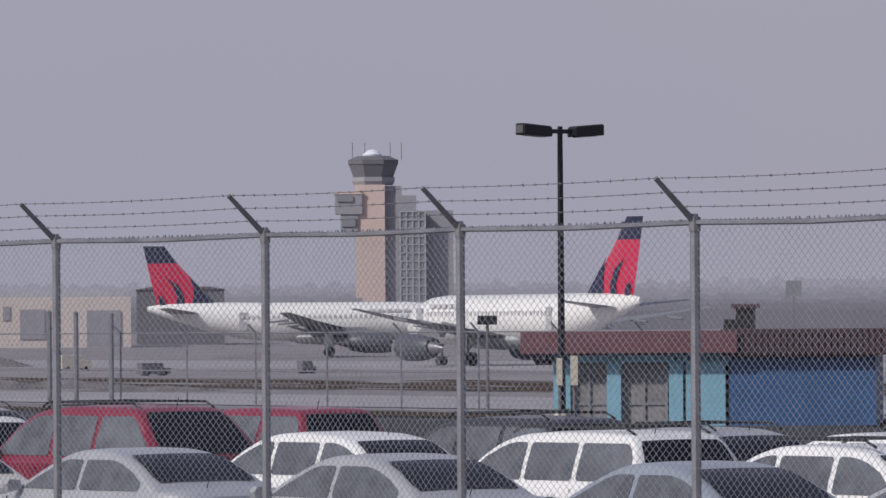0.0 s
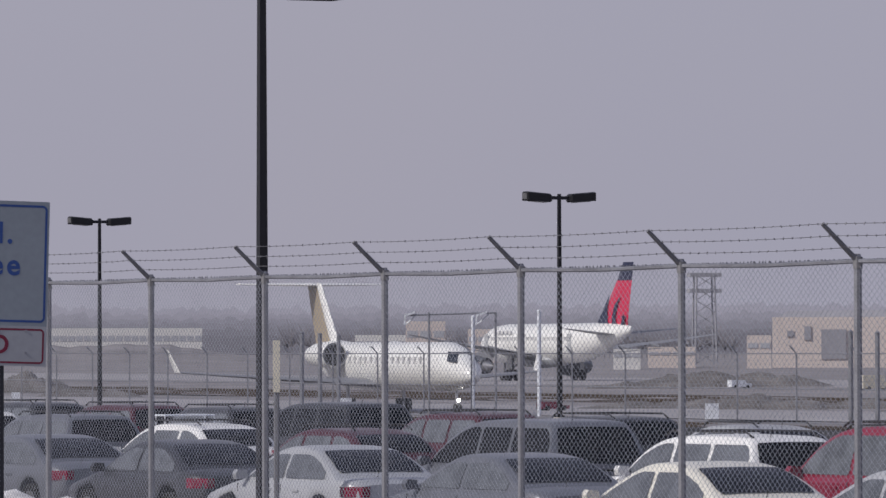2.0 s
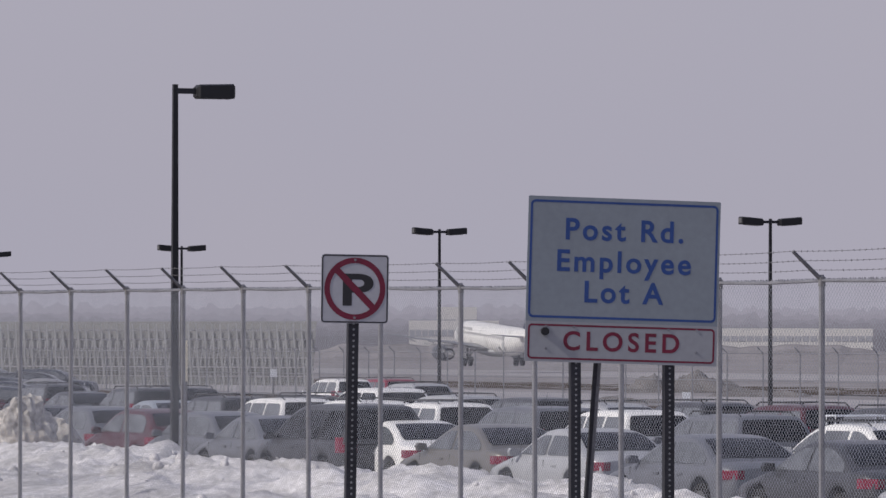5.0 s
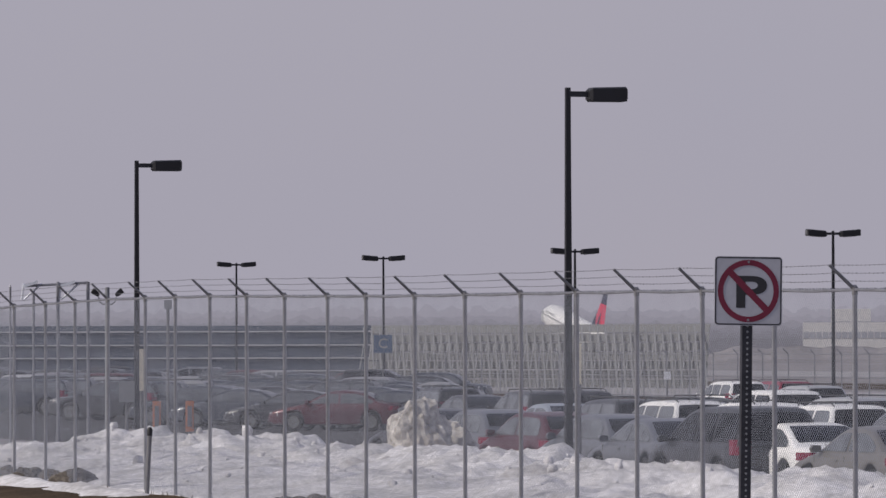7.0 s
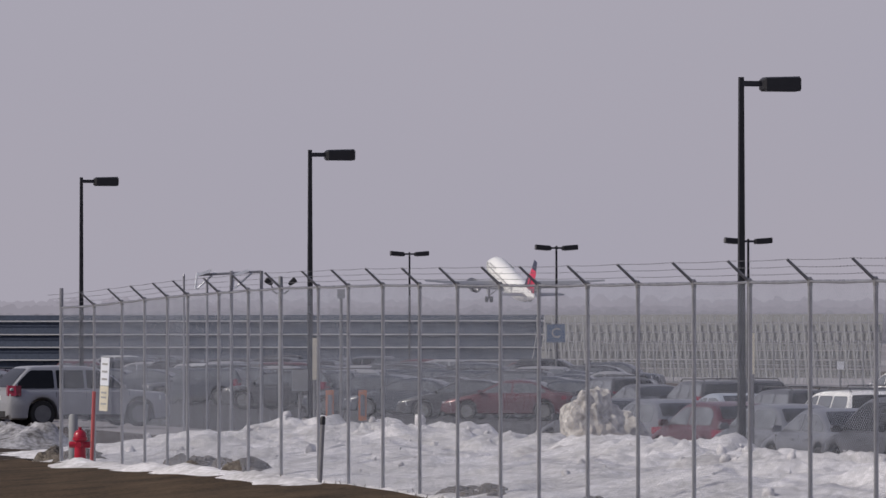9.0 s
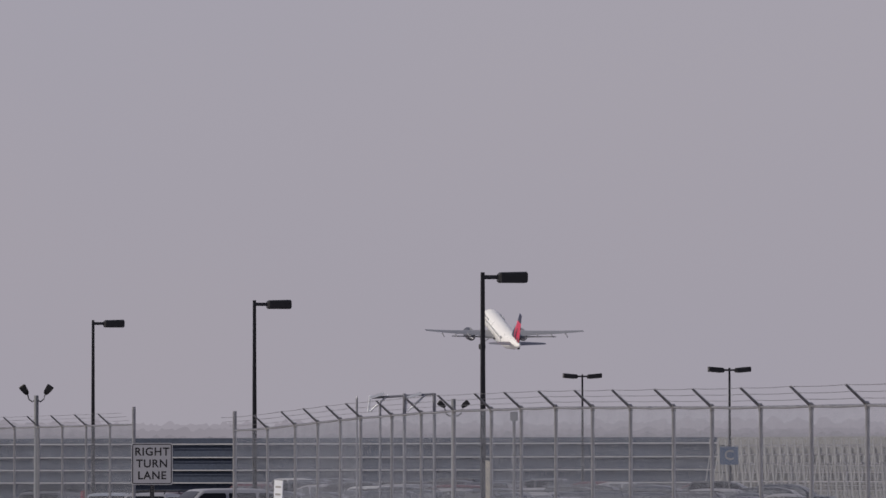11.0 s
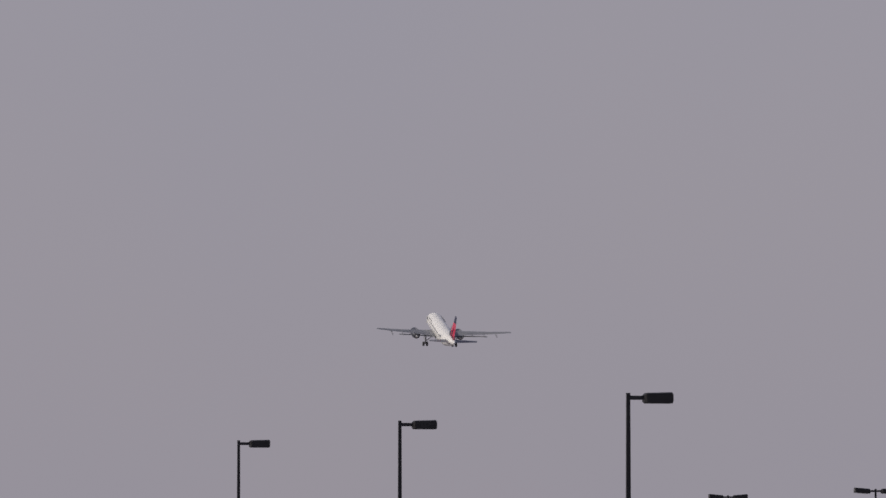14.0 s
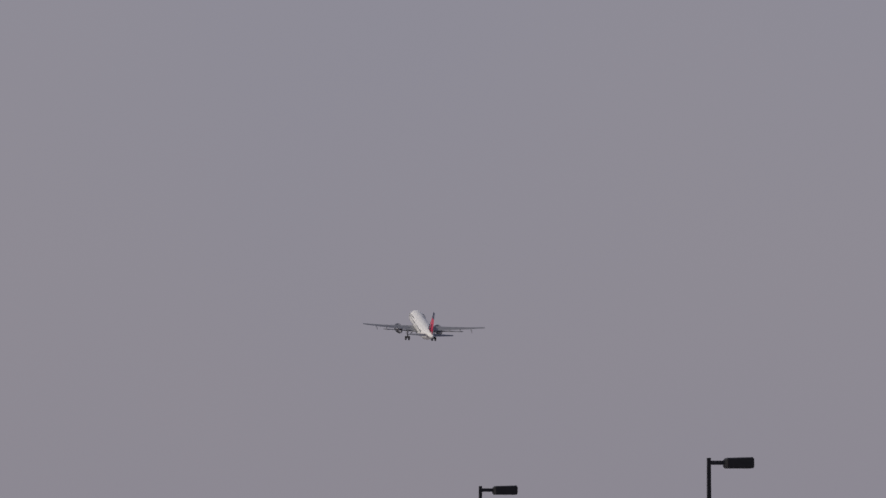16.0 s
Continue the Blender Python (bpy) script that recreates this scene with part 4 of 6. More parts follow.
# white steel rack on the roof of one estate car
rack_at = on_line(slid(731, -4, -26, -66, -72), 41.5)
rack = base("roof_rack", facing(Vector((rack_at.x, rack_at.y, ground_z(rack_at.dot(ALONG), 41.5) + 1.5)), -24), "white steel roof rack on an estate car", "roof rack")
for x in (0.1, -0.25):
    Shape().tube([(x, -0.5, 0), (x, -0.5, 0.17), (x, 0.5, 0.17), (x, 0.5, 0)], 0.018, 6).make("hoop", SIGN_WHITE, rack)
for y in (-0.5, 0.5):
    Shape().tube([(0.12, y, 0.17), (-0.27, y, 0.17)], 0.016, 6).make("side_bar", SIGN_WHITE, rack)
# third row
for b, kind, colour, rails in ((3420, "wagon", "white", True), (3080, "wagon", "silver", True), (2770, "suv", "dark", True), (2350, "suv", "red", False), (2030, "wagon", "dark", True), (1760, "wagon", "silver", True), (1480, "suv", "dark", True),
                               (1230, "suv", "maroon", True), (990, "minivan", "dark", False), (790, "suv", "dark", True), (610, "suv", "maroon", True), (440, "suv", "dark", True),
                               (280, "wagon", "silver", True), (150, "suv", "dark", False), (10, "suv", "silver", True), (-120, "minivan", "white", False), (-250, "wagon", "dark", True), (-640, "sedan", "dark", False), (-540, "suv", "dark", True)):
    row_car(slid(b, -4, -30, -74, -80), float(np.interp(b, (-640, 0, 1500, 2336, 2770, 3500), (50, 51, 49, 48, 45, 43.6))), kind, colour, rails, random.uniform(-2, 2))
# cars further into the lot
for b, w, kind, colour in ((-700, 52, "suv", "dark"), (-480, 52, "suv", "dark"), (-60, 66, "suv", "silver"), (-190, 72, "suv", "white"), (-110, 74, "suv", "red"),
                           (-790, 45, "sedan", "slate"), (-880, 42, "sedan", "maroon"), (-960, 40, "sedan", "dark"), (-1060, 40, "sedan", "slate"), (-1140, 40, "wagon", "slate"),
                           (-830, 52, "sedan", "slate"), (-900, 54, "suv", "dark"), (-980, 52, "suv", "slate"), (-1060, 52, "suv", "slate"), (-1120, 56, "wagon", "slate"),
                           (-1190, 46, "suv", "pewter"), (-1240, 42, "suv", "slate"), (-1290, 40, "suv", "dark"), (-1390, 44, "suv", "slate"), (-1440, 40, "suv", "slate"), (-1530, 44, "sedan", "slate"), (-1600, 42, "sedan", "slate"),
                           (-1330, 52, "suv", "pewter"), (-1480, 50, "sedan", "slate"), (-1010, 46, "sedan", "dark"), (-1100, 46, "sedan", "slate"), (-1180, 52, "sedan", "silver"), (-1250, 56, "sedan", "dark")):
    row_car(b, 50 + (w - 40) * 0.6 if b < -780 else w, kind, colour, kind == "suv", random.uniform(-3, 3) + (-58 if b < -750 else 0))
# the deep end of the lot, bay after bay
bay = random.Random(77)
for w, s0, s1 in ((61, 234, 345), (68, 254, 380), (75, 280, 424), (86, 318, 480)):
    for s in steps(s0, s1, 7.4):
        s += bay.uniform(-0.8, 0.8)
        p = site(s, w)
        p.z = ground_z(s, w) + 0.02
        put_car(facing(p, -82 + bay.choice((0, 0, 180)) + bay.uniform(-3, 3)), bay.choice(("sedan", "sedan", "hatchback", "suv", "suv", "minivan")), bay.choice(("dark", "slate", "grey", "silver", "slate", "maroon", "dark", "pewter")), False)
# cars seen through the gap of the driveway
for b, d, kind, colour, head in ((-1643, 176, "large_suv", "pewter", 61), (-1808, 190, "suv", "pewter", 3), (-1775, 206, "suv", "maroon", 22), (-1880, 192, "suv", "blue", 0), (-1650, 196, "suv", "slate", 72), (-1770, 212, "sedan", "silver", 70), (-1930, 204, "sedan", "dark", 10), (-1985, 200, "suv", "dark", 10)):
    p = polar(b, d)
    p.z = ground_z(p.dot(ALONG), p.dot(ACROSS)) + 0.02
    put_car(facing(p, head), kind, colour, kind == "suv")


# ---- buildings ----
def house(name, b0, b1, d, v_top, z0, depth, mat, label, roof=None, windows=0, rows=1, roof_rise=0.6):
    """A block between two bearings at one distance."""
    p, q = polar(b0, d), polar(b1, d)
    wd, ht = (q - p).length, EYE + v_top * d / 10500 - z0
    c = (p + q) / 2
    ho = base(name, pose(c.x, c.y, z0, 0, 0, math.degrees(math.atan2(q.y - p.y, q.x - p.x))), label, "building")
    Shape().box((0, depth / 2, ht / 2), (wd, depth, ht)).make("wall", mat, ho)
    if roof:
        Shape().loft([[(-wd / 2 - 0.3, -0.3, ht), (wd / 2 + 0.3, -0.3, ht), (wd / 2 + 0.3, depth + 0.3, ht), (-wd / 2 - 0.3, depth + 0.3, ht)],
                      [(-wd / 2 + roof_rise * 4, depth * 0.3, ht + roof_rise), (wd / 2 - roof_rise * 4, depth * 0.3, ht + roof_rise), (wd / 2 - roof_rise * 4, depth * 0.7, ht + roof_rise), (-wd / 2 + roof_rise * 4, depth * 0.7, ht + roof_rise)]]).make("roof", roof, ho)
    for r in range(rows):
        for i in range(windows):
            x = -wd / 2 + wd * (i + 0.5) / windows
            z = ht * (r + 0.55) / rows
            Shape().box((x, 0.0, z + ht * 0.14), (wd / windows * 0.8, 0.2, ht / rows * 0.16)).make("window", HAZY_GLASS, ho)
    return ho


house("maintenance_building", 1768, 2050, 960, 50, -1, 60, TAN_WALL, "low tan precast maintenance building with dark roof")
bld = bpy.data.objects["maintenance_building"]
Shape().loft([[(-12.6, 2.0, 7.6), (13.1, 2.0, 7.6), (13.1, 50, 7.6), (-12.6, 50, 7.6)], [(-10.5, 3.0, 9.2), (12.3, 3.0, 9.4), (12.3, 48, 9.4), (-10.5, 48, 9.2)]]).make("roof", GREY_WALL, bld, "dark grey set-back flat roof")
for x, w_, h_, z_ in ((-3.0, 4.0, 4.8, 1.4), (-7.2, 1.1, 2.2, 4.5), (-10.0, 1.0, 1.0, 5.0), (8.5, 5.5, 6.0, 0.0)):
    Shape().box((x, -0.05, z_ + h_ / 2), (w_, 0.3, h_)).make("door", GREY_WALL, bld)
house("annexe", 1723, 1766, 930, 18, -1, 12, TAN_WALL, "small tan annexe beside the maintenance building", None, 2)
house("hangar", 2060, 2215, 1050, 62, -1, 60, DARK_WALL, "dark grey hangar behind the parked airliner", DARK_ROOF)
for b0, b1, d, v, mat, lab, nwin in ((-60, 100, 1500, 46, PALE_WALL, "pale low terminal building far across the field", 14), (-10, 60, 1600, 70, PALE_WALL, "pale upper block of a far terminal", 6),
                                     (480, 760, 1500, 33, PALE_WALL, "long pale low building far across the field", 20), (1120, 1190, 1300, 44, TAN_WALL, "small tan brick plant building", 3), (1030, 1120, 1350, 20, PALE_WALL, "pale far warehouse beyond the field", 5),
                                     (1230, 1330, 1300, 30, TAN_WALL, "tan far airport building beyond the field", 6), (1487, 1535, 900, -6, PALE_WALL, "white far service building", 3), (1548, 1632, 960, -2, TAN_WALL, "pale far service shed", 4), (2400, 2460, 1500, 45, GREY_WALL, "grey low block near the control tower", 4), (3560, 3900, 1500, 30, GREY_WALL, "grey far building beyond the tower", 8)):
    house("far_building", b0, b1, d, v, -1, 25, mat, lab, None, nwin)


def control_tower():
    d = 1700.0
    k = d / 10500
    z0 = -1.0
    c = polar(2500, d)
    t = base("control_tower", pose(c.x, c.y, z0, 0, 0, -2500 / 10500 * 57.3), "tan and grey airport control tower with glazed cab", "control tower")

    def blk(name, x0, x1, y0, y1, dep, mat, oy=0.0, par=t):
        """A block from picture offsets about the tower's axis."""
        zt, zb = EYE + (571 - y0) * k - z0, (EYE + (571 - y1) * k - z0) if y1 else 0
        return Shape().box(((x0 + x1) / 2 * k, oy + dep / 2, (zt + zb) / 2), ((x1 - x0) * k, dep, zt - zb)).make(name, mat, par)
    blk("shaft", -52, 0, 326, None, 12, PINK_WALL, -2)
    blk("shaft", 0, 56, 345, None, 10, GREY_WALL, 0)
    blk("lift_head", 0, 30, 328, 345, 8, GREY_WALL, 0.5)
    blk("stair_tower", 56, 121, 372, None, 10, GREY_WALL, 1)
    blk("stair_glazing", 27, 71, 375, None, 4, STAIR_GLASS, -3)
    fr = Shape()
    top_h = EYE + (571 - 374) * k - z0
    for i in range(5):
        fr.box(((27 + 11 * i) * k, -3.15, top_h / 2), (0.42, 0.3, top_h))
    for i in range(15):
        fr.box((49 * k, -3.15, top_h * (i + 1) / 15), (44 * k, 0.3, 0.36))
    fr.make("stair_frame", HAZY_GLASS, t)
    blk("balcony", -88, -40, 341, 378, 9, GREY_WALL, -3)
    blk("balcony", -78, -48, 378, 408, 7, GREY_WALL, -2.6)
    blk("balcony_window", -84, -56, 346, 356, 0.4, STAIR_GLASS, -3.4)
    blk("balcony_window", -76, -52, 384, 400, 0.4, STAIR_GLASS, -3.0)
    blk("balcony_parapet", -90, -40, 338, 343, 9.4, PINK_WALL, -3.2)
    z1, z2, z3, z4 = (EYE + (571 - y) * k - z0 for y in (326, 300, 282, 268))

    def ring(r, z, n=8):
        return [(-20 * k + r * math.cos(2 * math.pi * (i + 0.5) / n), 4 + r * math.sin(2 * math.pi * (i + 0.5) / n), z) for i in range(n)]
    Shape().loft([ring(37 * k, z1), ring(41 * k, z1 + 1.0), ring(41 * k, z2 - 2)]).make("cab_base", GREY_WALL, t)
    Shape().loft([ring(38 * k, z2 - 2), ring(47 * k, z3 - 1.2)]).make("cab_glazing", TOWER_GLASS, t)
    Shape().loft([ring(48 * k, z3 - 1.2), ring(48 * k, z3), ring(30 * k, z3 + 1.2)]).make("cab_roof", DARK_WALL, t)
    Shape().loft([[(-22 * k + r * k * math.cos(0.5236 * i), 4 + r * k * math.sin(0.5236 * i), z) for i in range(12)] for r, z in ((16, z3 + 1), (17, z4 - 0.6), (9, z4 + 0.6), (3, z4 + 0.8))]).make("radome", SIGN_WHITE, t, smooth=50)
    for x in (-57, 30, -35, 10):
        Shape().tube([(x * k, 3, z3), (x * k, 3, z3 + 5)], 0.15, 5).make("antenna", GREY_WALL, t)
    return t


control_tower()

# lattice mast
d = 1200.0
mast = base("lattice_mast", pose(*polar(1648, d, -1)), "grey steel lattice mast with platforms", "mast")
k = d / 10500
top = EYE + 125 * k + 1
sh = Shape()
for sx in (-1, 1):
    for sy in (-1, 1):
        sh.tube([(sx * 2.2, sy * 2.2, 0), (sx * 1.8, sy * 1.8, top)], 0.2, 5)
for i in range(7):
    z = top * i / 7
    sh.tube([(-2, -2, z), (2, -2, z + top / 7)], 0.13, 4)
    sh.tube([(2, -2, z), (-2, -2, z + top / 7)], 0.13, 4)
sh.make("lattice", GREY_WALL, mast)
for z in (top, top * 0.82):
    Shape().box((0, 0, z), (6.5, 4, 0.8)).make("platform", GREY_WALL, mast)


def booth():
    """The lot's small blue cashier building."""
    c = on_line(3080, 95, -0.28)
    ang = -3080 / 10500 * 57.3 - 4
    k = 163 / 10500
    b = base("booth", pose(c.x, c.y, c.z, 0, 0, ang), "low blue-panelled booth with a maroon fascia roof", "building")
    h, wd, dep = 2.05, 570 * k, 5.0
    x0, xm, x1 = -wd / 2, -wd / 2 + 312 * k, wd / 2
    Shape().box(((xm + x1) / 2, dep / 2, h / 2), (x1 - xm, dep, h)).make("wall", BLUE_TILE, b, "deep blue tiled wall")
    Shape().box(((x0 + xm) / 2, dep / 2 + 0.6, h / 2), (xm - x0, dep - 1.2, h)).make("wall", GREY_PANEL, b)
    for i, (xa, xb) in enumerate(((-285, -255), (-190, -165), (-80, -55), (-50, 20))):
        Shape().box(((xa + xb) / 2 * k, 0.08, h / 2), ((xb - xa) * k, 0.16, h)).make("panel", CYAN_PANEL, b, "pale blue panel")
    for xa, xb in ((-255, -190), (-165, -85)):
        Shape().box(((xa + xb) / 2 * k, 0.25, h * 0.5), ((xb - xa) * k, 0.05, h * 0.96)).make("glazing", BOOTH_GLASS, b)
        Shape().box(((xa + xb) / 2 * k, 0.21, h * 0.3), ((xb - xa) * k, 0.06, 0.06)).make("transom", GREY_PANEL, b)
        for x in (xa, (xa + xb) / 2, xb):
            Shape().box((x * k, 0.2, h / 2), (0.07, 0.07, h)).make("mullion", GREY_PANEL, b)
    Shape().box(((x0 + xm) / 2 - 0.3, dep / 2 - 0.25, h + 0.26), (xm - x0 + 1.1, dep + 0.5, 0.6)).make("fascia", BROWN_ROOF, b, "maroon fascia roof")
    Shape().box(((xm + x1) / 2 + 0.5, dep / 2 - 0.2, h + 0.24), (x1 - xm + 1.4, dep + 0.3, 0.72)).make("fascia", DARK_ROOF, b, "dark brown fascia roof")
    rib = Shape()
    for i in range(28):
        rib.box((xm + 0.2 + i * (x1 - xm + 0.8) / 28, -0.37, h + 0.24), (0.05, 0.05, 0.7))
    rib.make("standing_seam", DARK_ROOF, b)
    Shape().box(((x0 + xm) / 2, 0.1, h - 0.2), (xm - x0, 0.2, 0.2)).make("header", CYAN_PANEL, b, "pale blue header beam")
    # dark strip standing in for the fascia's shadow on the blue wall
    Shape().box(((xm + x1) / 2, -0.03, h - 0.1), (x1 - xm, 0.06, 0.2)).make("frieze", DARK_ROOF, b)
    Shape().box((-170 * k, 0.17, 0.62), (0.2, 0.02, 0.7)).make("notice", SIGN_BLUE, b, "small blue notice")
    Shape().box((xm + 0.3, dep / 2, h + 0.9), (0.5, 0.7, 0.65)).make("roof_fan", TRIM_BLACK, b)
    Shape().box((xm - 0.08, dep / 2, h + 0.72), (0.42, 0.6, 0.3)).make("roof_box", TRIM_BLACK, b)
    Shape().box((xm + 0.3, dep / 2, h + 1.23), (0.75, 0.85, 0.12)).make("roof_fan_cap", DARK_ROOF, b)
    return b


booth()


# ---- airfield fence and blast fences ----
inner = base("airfield_fence", pose(0, 0, 0), "thin galvanised airfield fence with angled barb arms", "fence", kind="structure")
pm = None
for i in range(90):
    s = 150 + i * 4.6
    p = site(s, 105, ground_z(s, 105))
    if pm is None:
        pm = Shape().tube([(0, 0, 0), (0, 0, 2.6)], 0.035, 6).tube([(0, 0, 2.6), tuple(-ACROSS * 0.3 + Vector((0, 0, 0.3)))[:2] + (2.9,)], 0.03, 5).make("post", GALV, inner).data
        bpy.data.objects["post" if "post" in bpy.data.objects and bpy.data.objects["post"].data == pm else [o.name for o in inner.children][0]].location = p
    else:
        o = new("post", pm)
        o.parent, o.location = inner, p
sh = Shape()
for z in (2.6, 1.3, 0.05):
    sh.tube([site(150, 105, z - 0.3), site(380, 105, z - 0.3), site(560, 105, z - 0.3)], 0.025, 5)
sh.make("rail", GALV, inner)
sh = Shape()
for zz in range(16):
    sh.tube([site(150, 105, 0.15 * zz - 0.2), site(560, 105, 0.15 * zz - 0.2)], 0.004, 3, False)
sh.make("wire", WIRE, inner)

blast = base("blast_fence", pose(0, 0, 0), "pale steel lattice blast fence of slanting struts", "blast fence", kind="structure")
pa, pb = polar(-840, 410, -0.35), polar(-240, 395, -0.35)
ax = (pb - pa).normalized()
back = Vector((ax.y, -ax.x, 0)) * -1
n = 43
L = (pb - pa).length
strut = None
for i in range(n + 1):
    p = pa + ax * (L * i / n)
    if strut is None:
        s1 = Shape().tube([tuple(-back * 0.4 + ax * 0.75), tuple(back * 0.5 - ax * 0.15 + Vector((0, 0, 4.45)))], 0.07, 4)
        s1.tube([tuple(-back * 0.9 + ax * 0.15), tuple(back * 0.4 - ax * 0.1 + Vector((0, 0, 3.3)))], 0.04, 4)
        o = s1.make("strut", BLAST, blast)
        strut = o
    else:
        o = new("strut", strut.data)
        o.parent = blast
    o.location = p
for z in (0.35, 0.97, 1.59, 2.21, 2.83, 3.45, 4.07):
    q = back * (0.6 + 0.12 * z)
    Shape().plate([pa + q + Vector((0, 0, z)), pb + q + Vector((0, 0, z)), pb + q + back * 0.12 + Vector((0, 0, z + 0.55)), pa + q + back * 0.12 + Vector((0, 0, z + 0.55))], back, 0.03).make("deflector_slat", BLAST_SLAT, blast)

louvre = base("jet_barrier", pose(0, 0, 0), "dark slate louvred jet barrier with thin pale rails", "blast fence", kind="structure")
pa, pb = polar(-2700, 440, -0.3), polar(-812, 420, -0.3)
ax = (pb - pa).normalized()
back = Vector((-ax.y, ax.x, 0))
up = Vector((0, 0, 1))
# curved deflector panels one over another, each leaning back, with a thin rail on its foot
for z0, z1 in ((0.0, 1.28), (1.45, 2.18), (2.36, 3.1), (3.28, 4.06), (4.24, 4.62)):
    lean_ = 0.3 * (z1 - z0)
    Shape().plate([pa + up * z0, pb + up * z0, pb + up * z1 + back * lean_, pa + up * z1 + back * lean_], back, 0.05).make("slat", LOUVRE, louvre)
    if z0 > 0:
        Shape().plate([pa - back * 0.06 + up * (z0 - 0.09), pb - back * 0.06 + up * (z0 - 0.09), pb - back * 0.06 + up * z0, pa - back * 0.06 + up * z0], -back, 0.04).make("rail", LOUVRE_RAIL, louvre)
Shape().plate([pa + back * 0.5, pb + back * 0.5, pb + back * 0.6 + up * 4.5, pa + back * 0.6 + up * 4.5], back, 0.05).make("backing", LOUVRE, louvre)
pm = None
for i in range(44):
    p = pa + (pb - pa) * (i / 43) + back * 0.36
    if pm is None:
        o = Shape().box((0, 0, 2.25), (0.16, 0.16, 4.5)).make("post", LOUVRE, louvre)
        pm = o.data
    else:
        o = new("post", pm)
        o.parent = louvre
    o.location = p


def mound(b, d, half, depth, height, seed):
    """A low heap of tipped earth on the airfield."""
    c = polar(b, d)
    sh = Shape()
    n, m = 36, 14
    for i in range(n + 1):
        for k in range(m + 1):
            x, y = 2 * i / n - 1, 2 * k / m - 1
            q = max(0.0, 1 - x * x) * max(0.0, 1 - y * y)
            r = 0.75 + 0.55 * noise.fractal(Vector((x * half * 0.5, y * depth * 0.5, seed)), 0.9, 2, 4)
            sh.v.append(Vector((x * half, y * depth, -0.06 + height * q ** 0.7 * max(0.1, r))))
    for i in range(n):
        for k in range(m):
            a_ = i * (m + 1) + k
            sh.f.append((a_, a_ + m + 1, a_ + m + 2, a_ + 1))
    o = sh.make("earth_mound", DARK_EARTH, None, smooth=60)
    o.matrix_basis = pose(c.x, c.y, ground_z(c.dot(ALONG), c.dot(ACROSS)), 0, 0, -b / 183)
    tagged(o, "low dark mound of tipped earth on the airfield", "earth", kind="stuff")


for b, d, half, depth, height, sd in ((1690, 520, 9.5, 3, 1.5, 41), (1560, 500, 6.0, 2, 0.8, 42), (1756, 335, 3.6, 2, 1.0, 43), (1600, 340, 6.0, 2, 0.6, 44), (1900, 338, 6.0, 2, 0.6, 45),
                                      (426, 470, 5.2, 2.5, 1.8, 46), (560, 430, 4.0, 2, 0.7, 47), (330, 345, 3.0, 2, 0.5, 48), (2080, 320, 4.5, 2, 0.4, 50)):
    mound(b, d, half, depth, height, sd)

# ---- low rise of earth before the far terminal ----
rise = Shape()
rings = []
for i in range(61):
    b = -320 + 1180 * i / 60
    e = min(1, i / 8, (60 - i) / 8)
    h = (3.0 + 1.0 * noise.noise(Vector((b * 0.02, 3, 0))) + 0.6 * noise.noise(Vector((b * 0.09, 8, 0)))) * e
    rings.append([polar(b, 1300, -1.2), polar(b, 1340, h * 0.7 - 0.5), polar(b, 1370, h), polar(b, 1400, h), polar(b, 1430, -1.2)])
tagged(rise.loft(rings).make("earth_bank", EARTH, None), "long low earth bank before the far terminal", "earth", kind="stuff")

# ---- far woods ----
def woods(b0, b1, d, v_lo, v_hi, label, seed, n):
    """Bare winter trees: a trunk that splits into many thin twigs."""
    rnd = random.Random(seed)
    sh = Shape()
    for i in range(n):
        b = b0 + (b1 - b0) * (i + rnd.random()) / n
        dd = d * rnd.uniform(0.94, 1.08)
        swell = 0.5 + 0.5 * noise.noise(Vector((b * 0.006, seed, 0)))
        h = EYE + 1.5 + (v_lo + (v_hi - v_lo) * (0.6 * swell + 0.4 * rnd.random())) * dd / 10500
        p = polar(b, dd, -1.5)
        fork = p + Vector((0, 0, h * 0.3))
        sh.tube([p, fork], [h * 0.025, h * 0.015], 4, False)
        for j in range(34):
            q = rnd.uniform(-1.2, 1.2)
            tip = fork + Vector((math.sin(q) * h * 0.5, rnd.uniform(-0.3, 0.3) * h, math.cos(q) * h * 0.7)) * rnd.uniform(0.55, 1.0)
            mid = fork.lerp(tip, 0.5) + Vector((rnd.uniform(-0.05, 0.05) * h, 0, 0.04 * h))
            sh.tube([fork, mid, tip], [h * 0.008, h * 0.006, h * 0.003], 3, False)
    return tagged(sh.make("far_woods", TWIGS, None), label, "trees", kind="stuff")


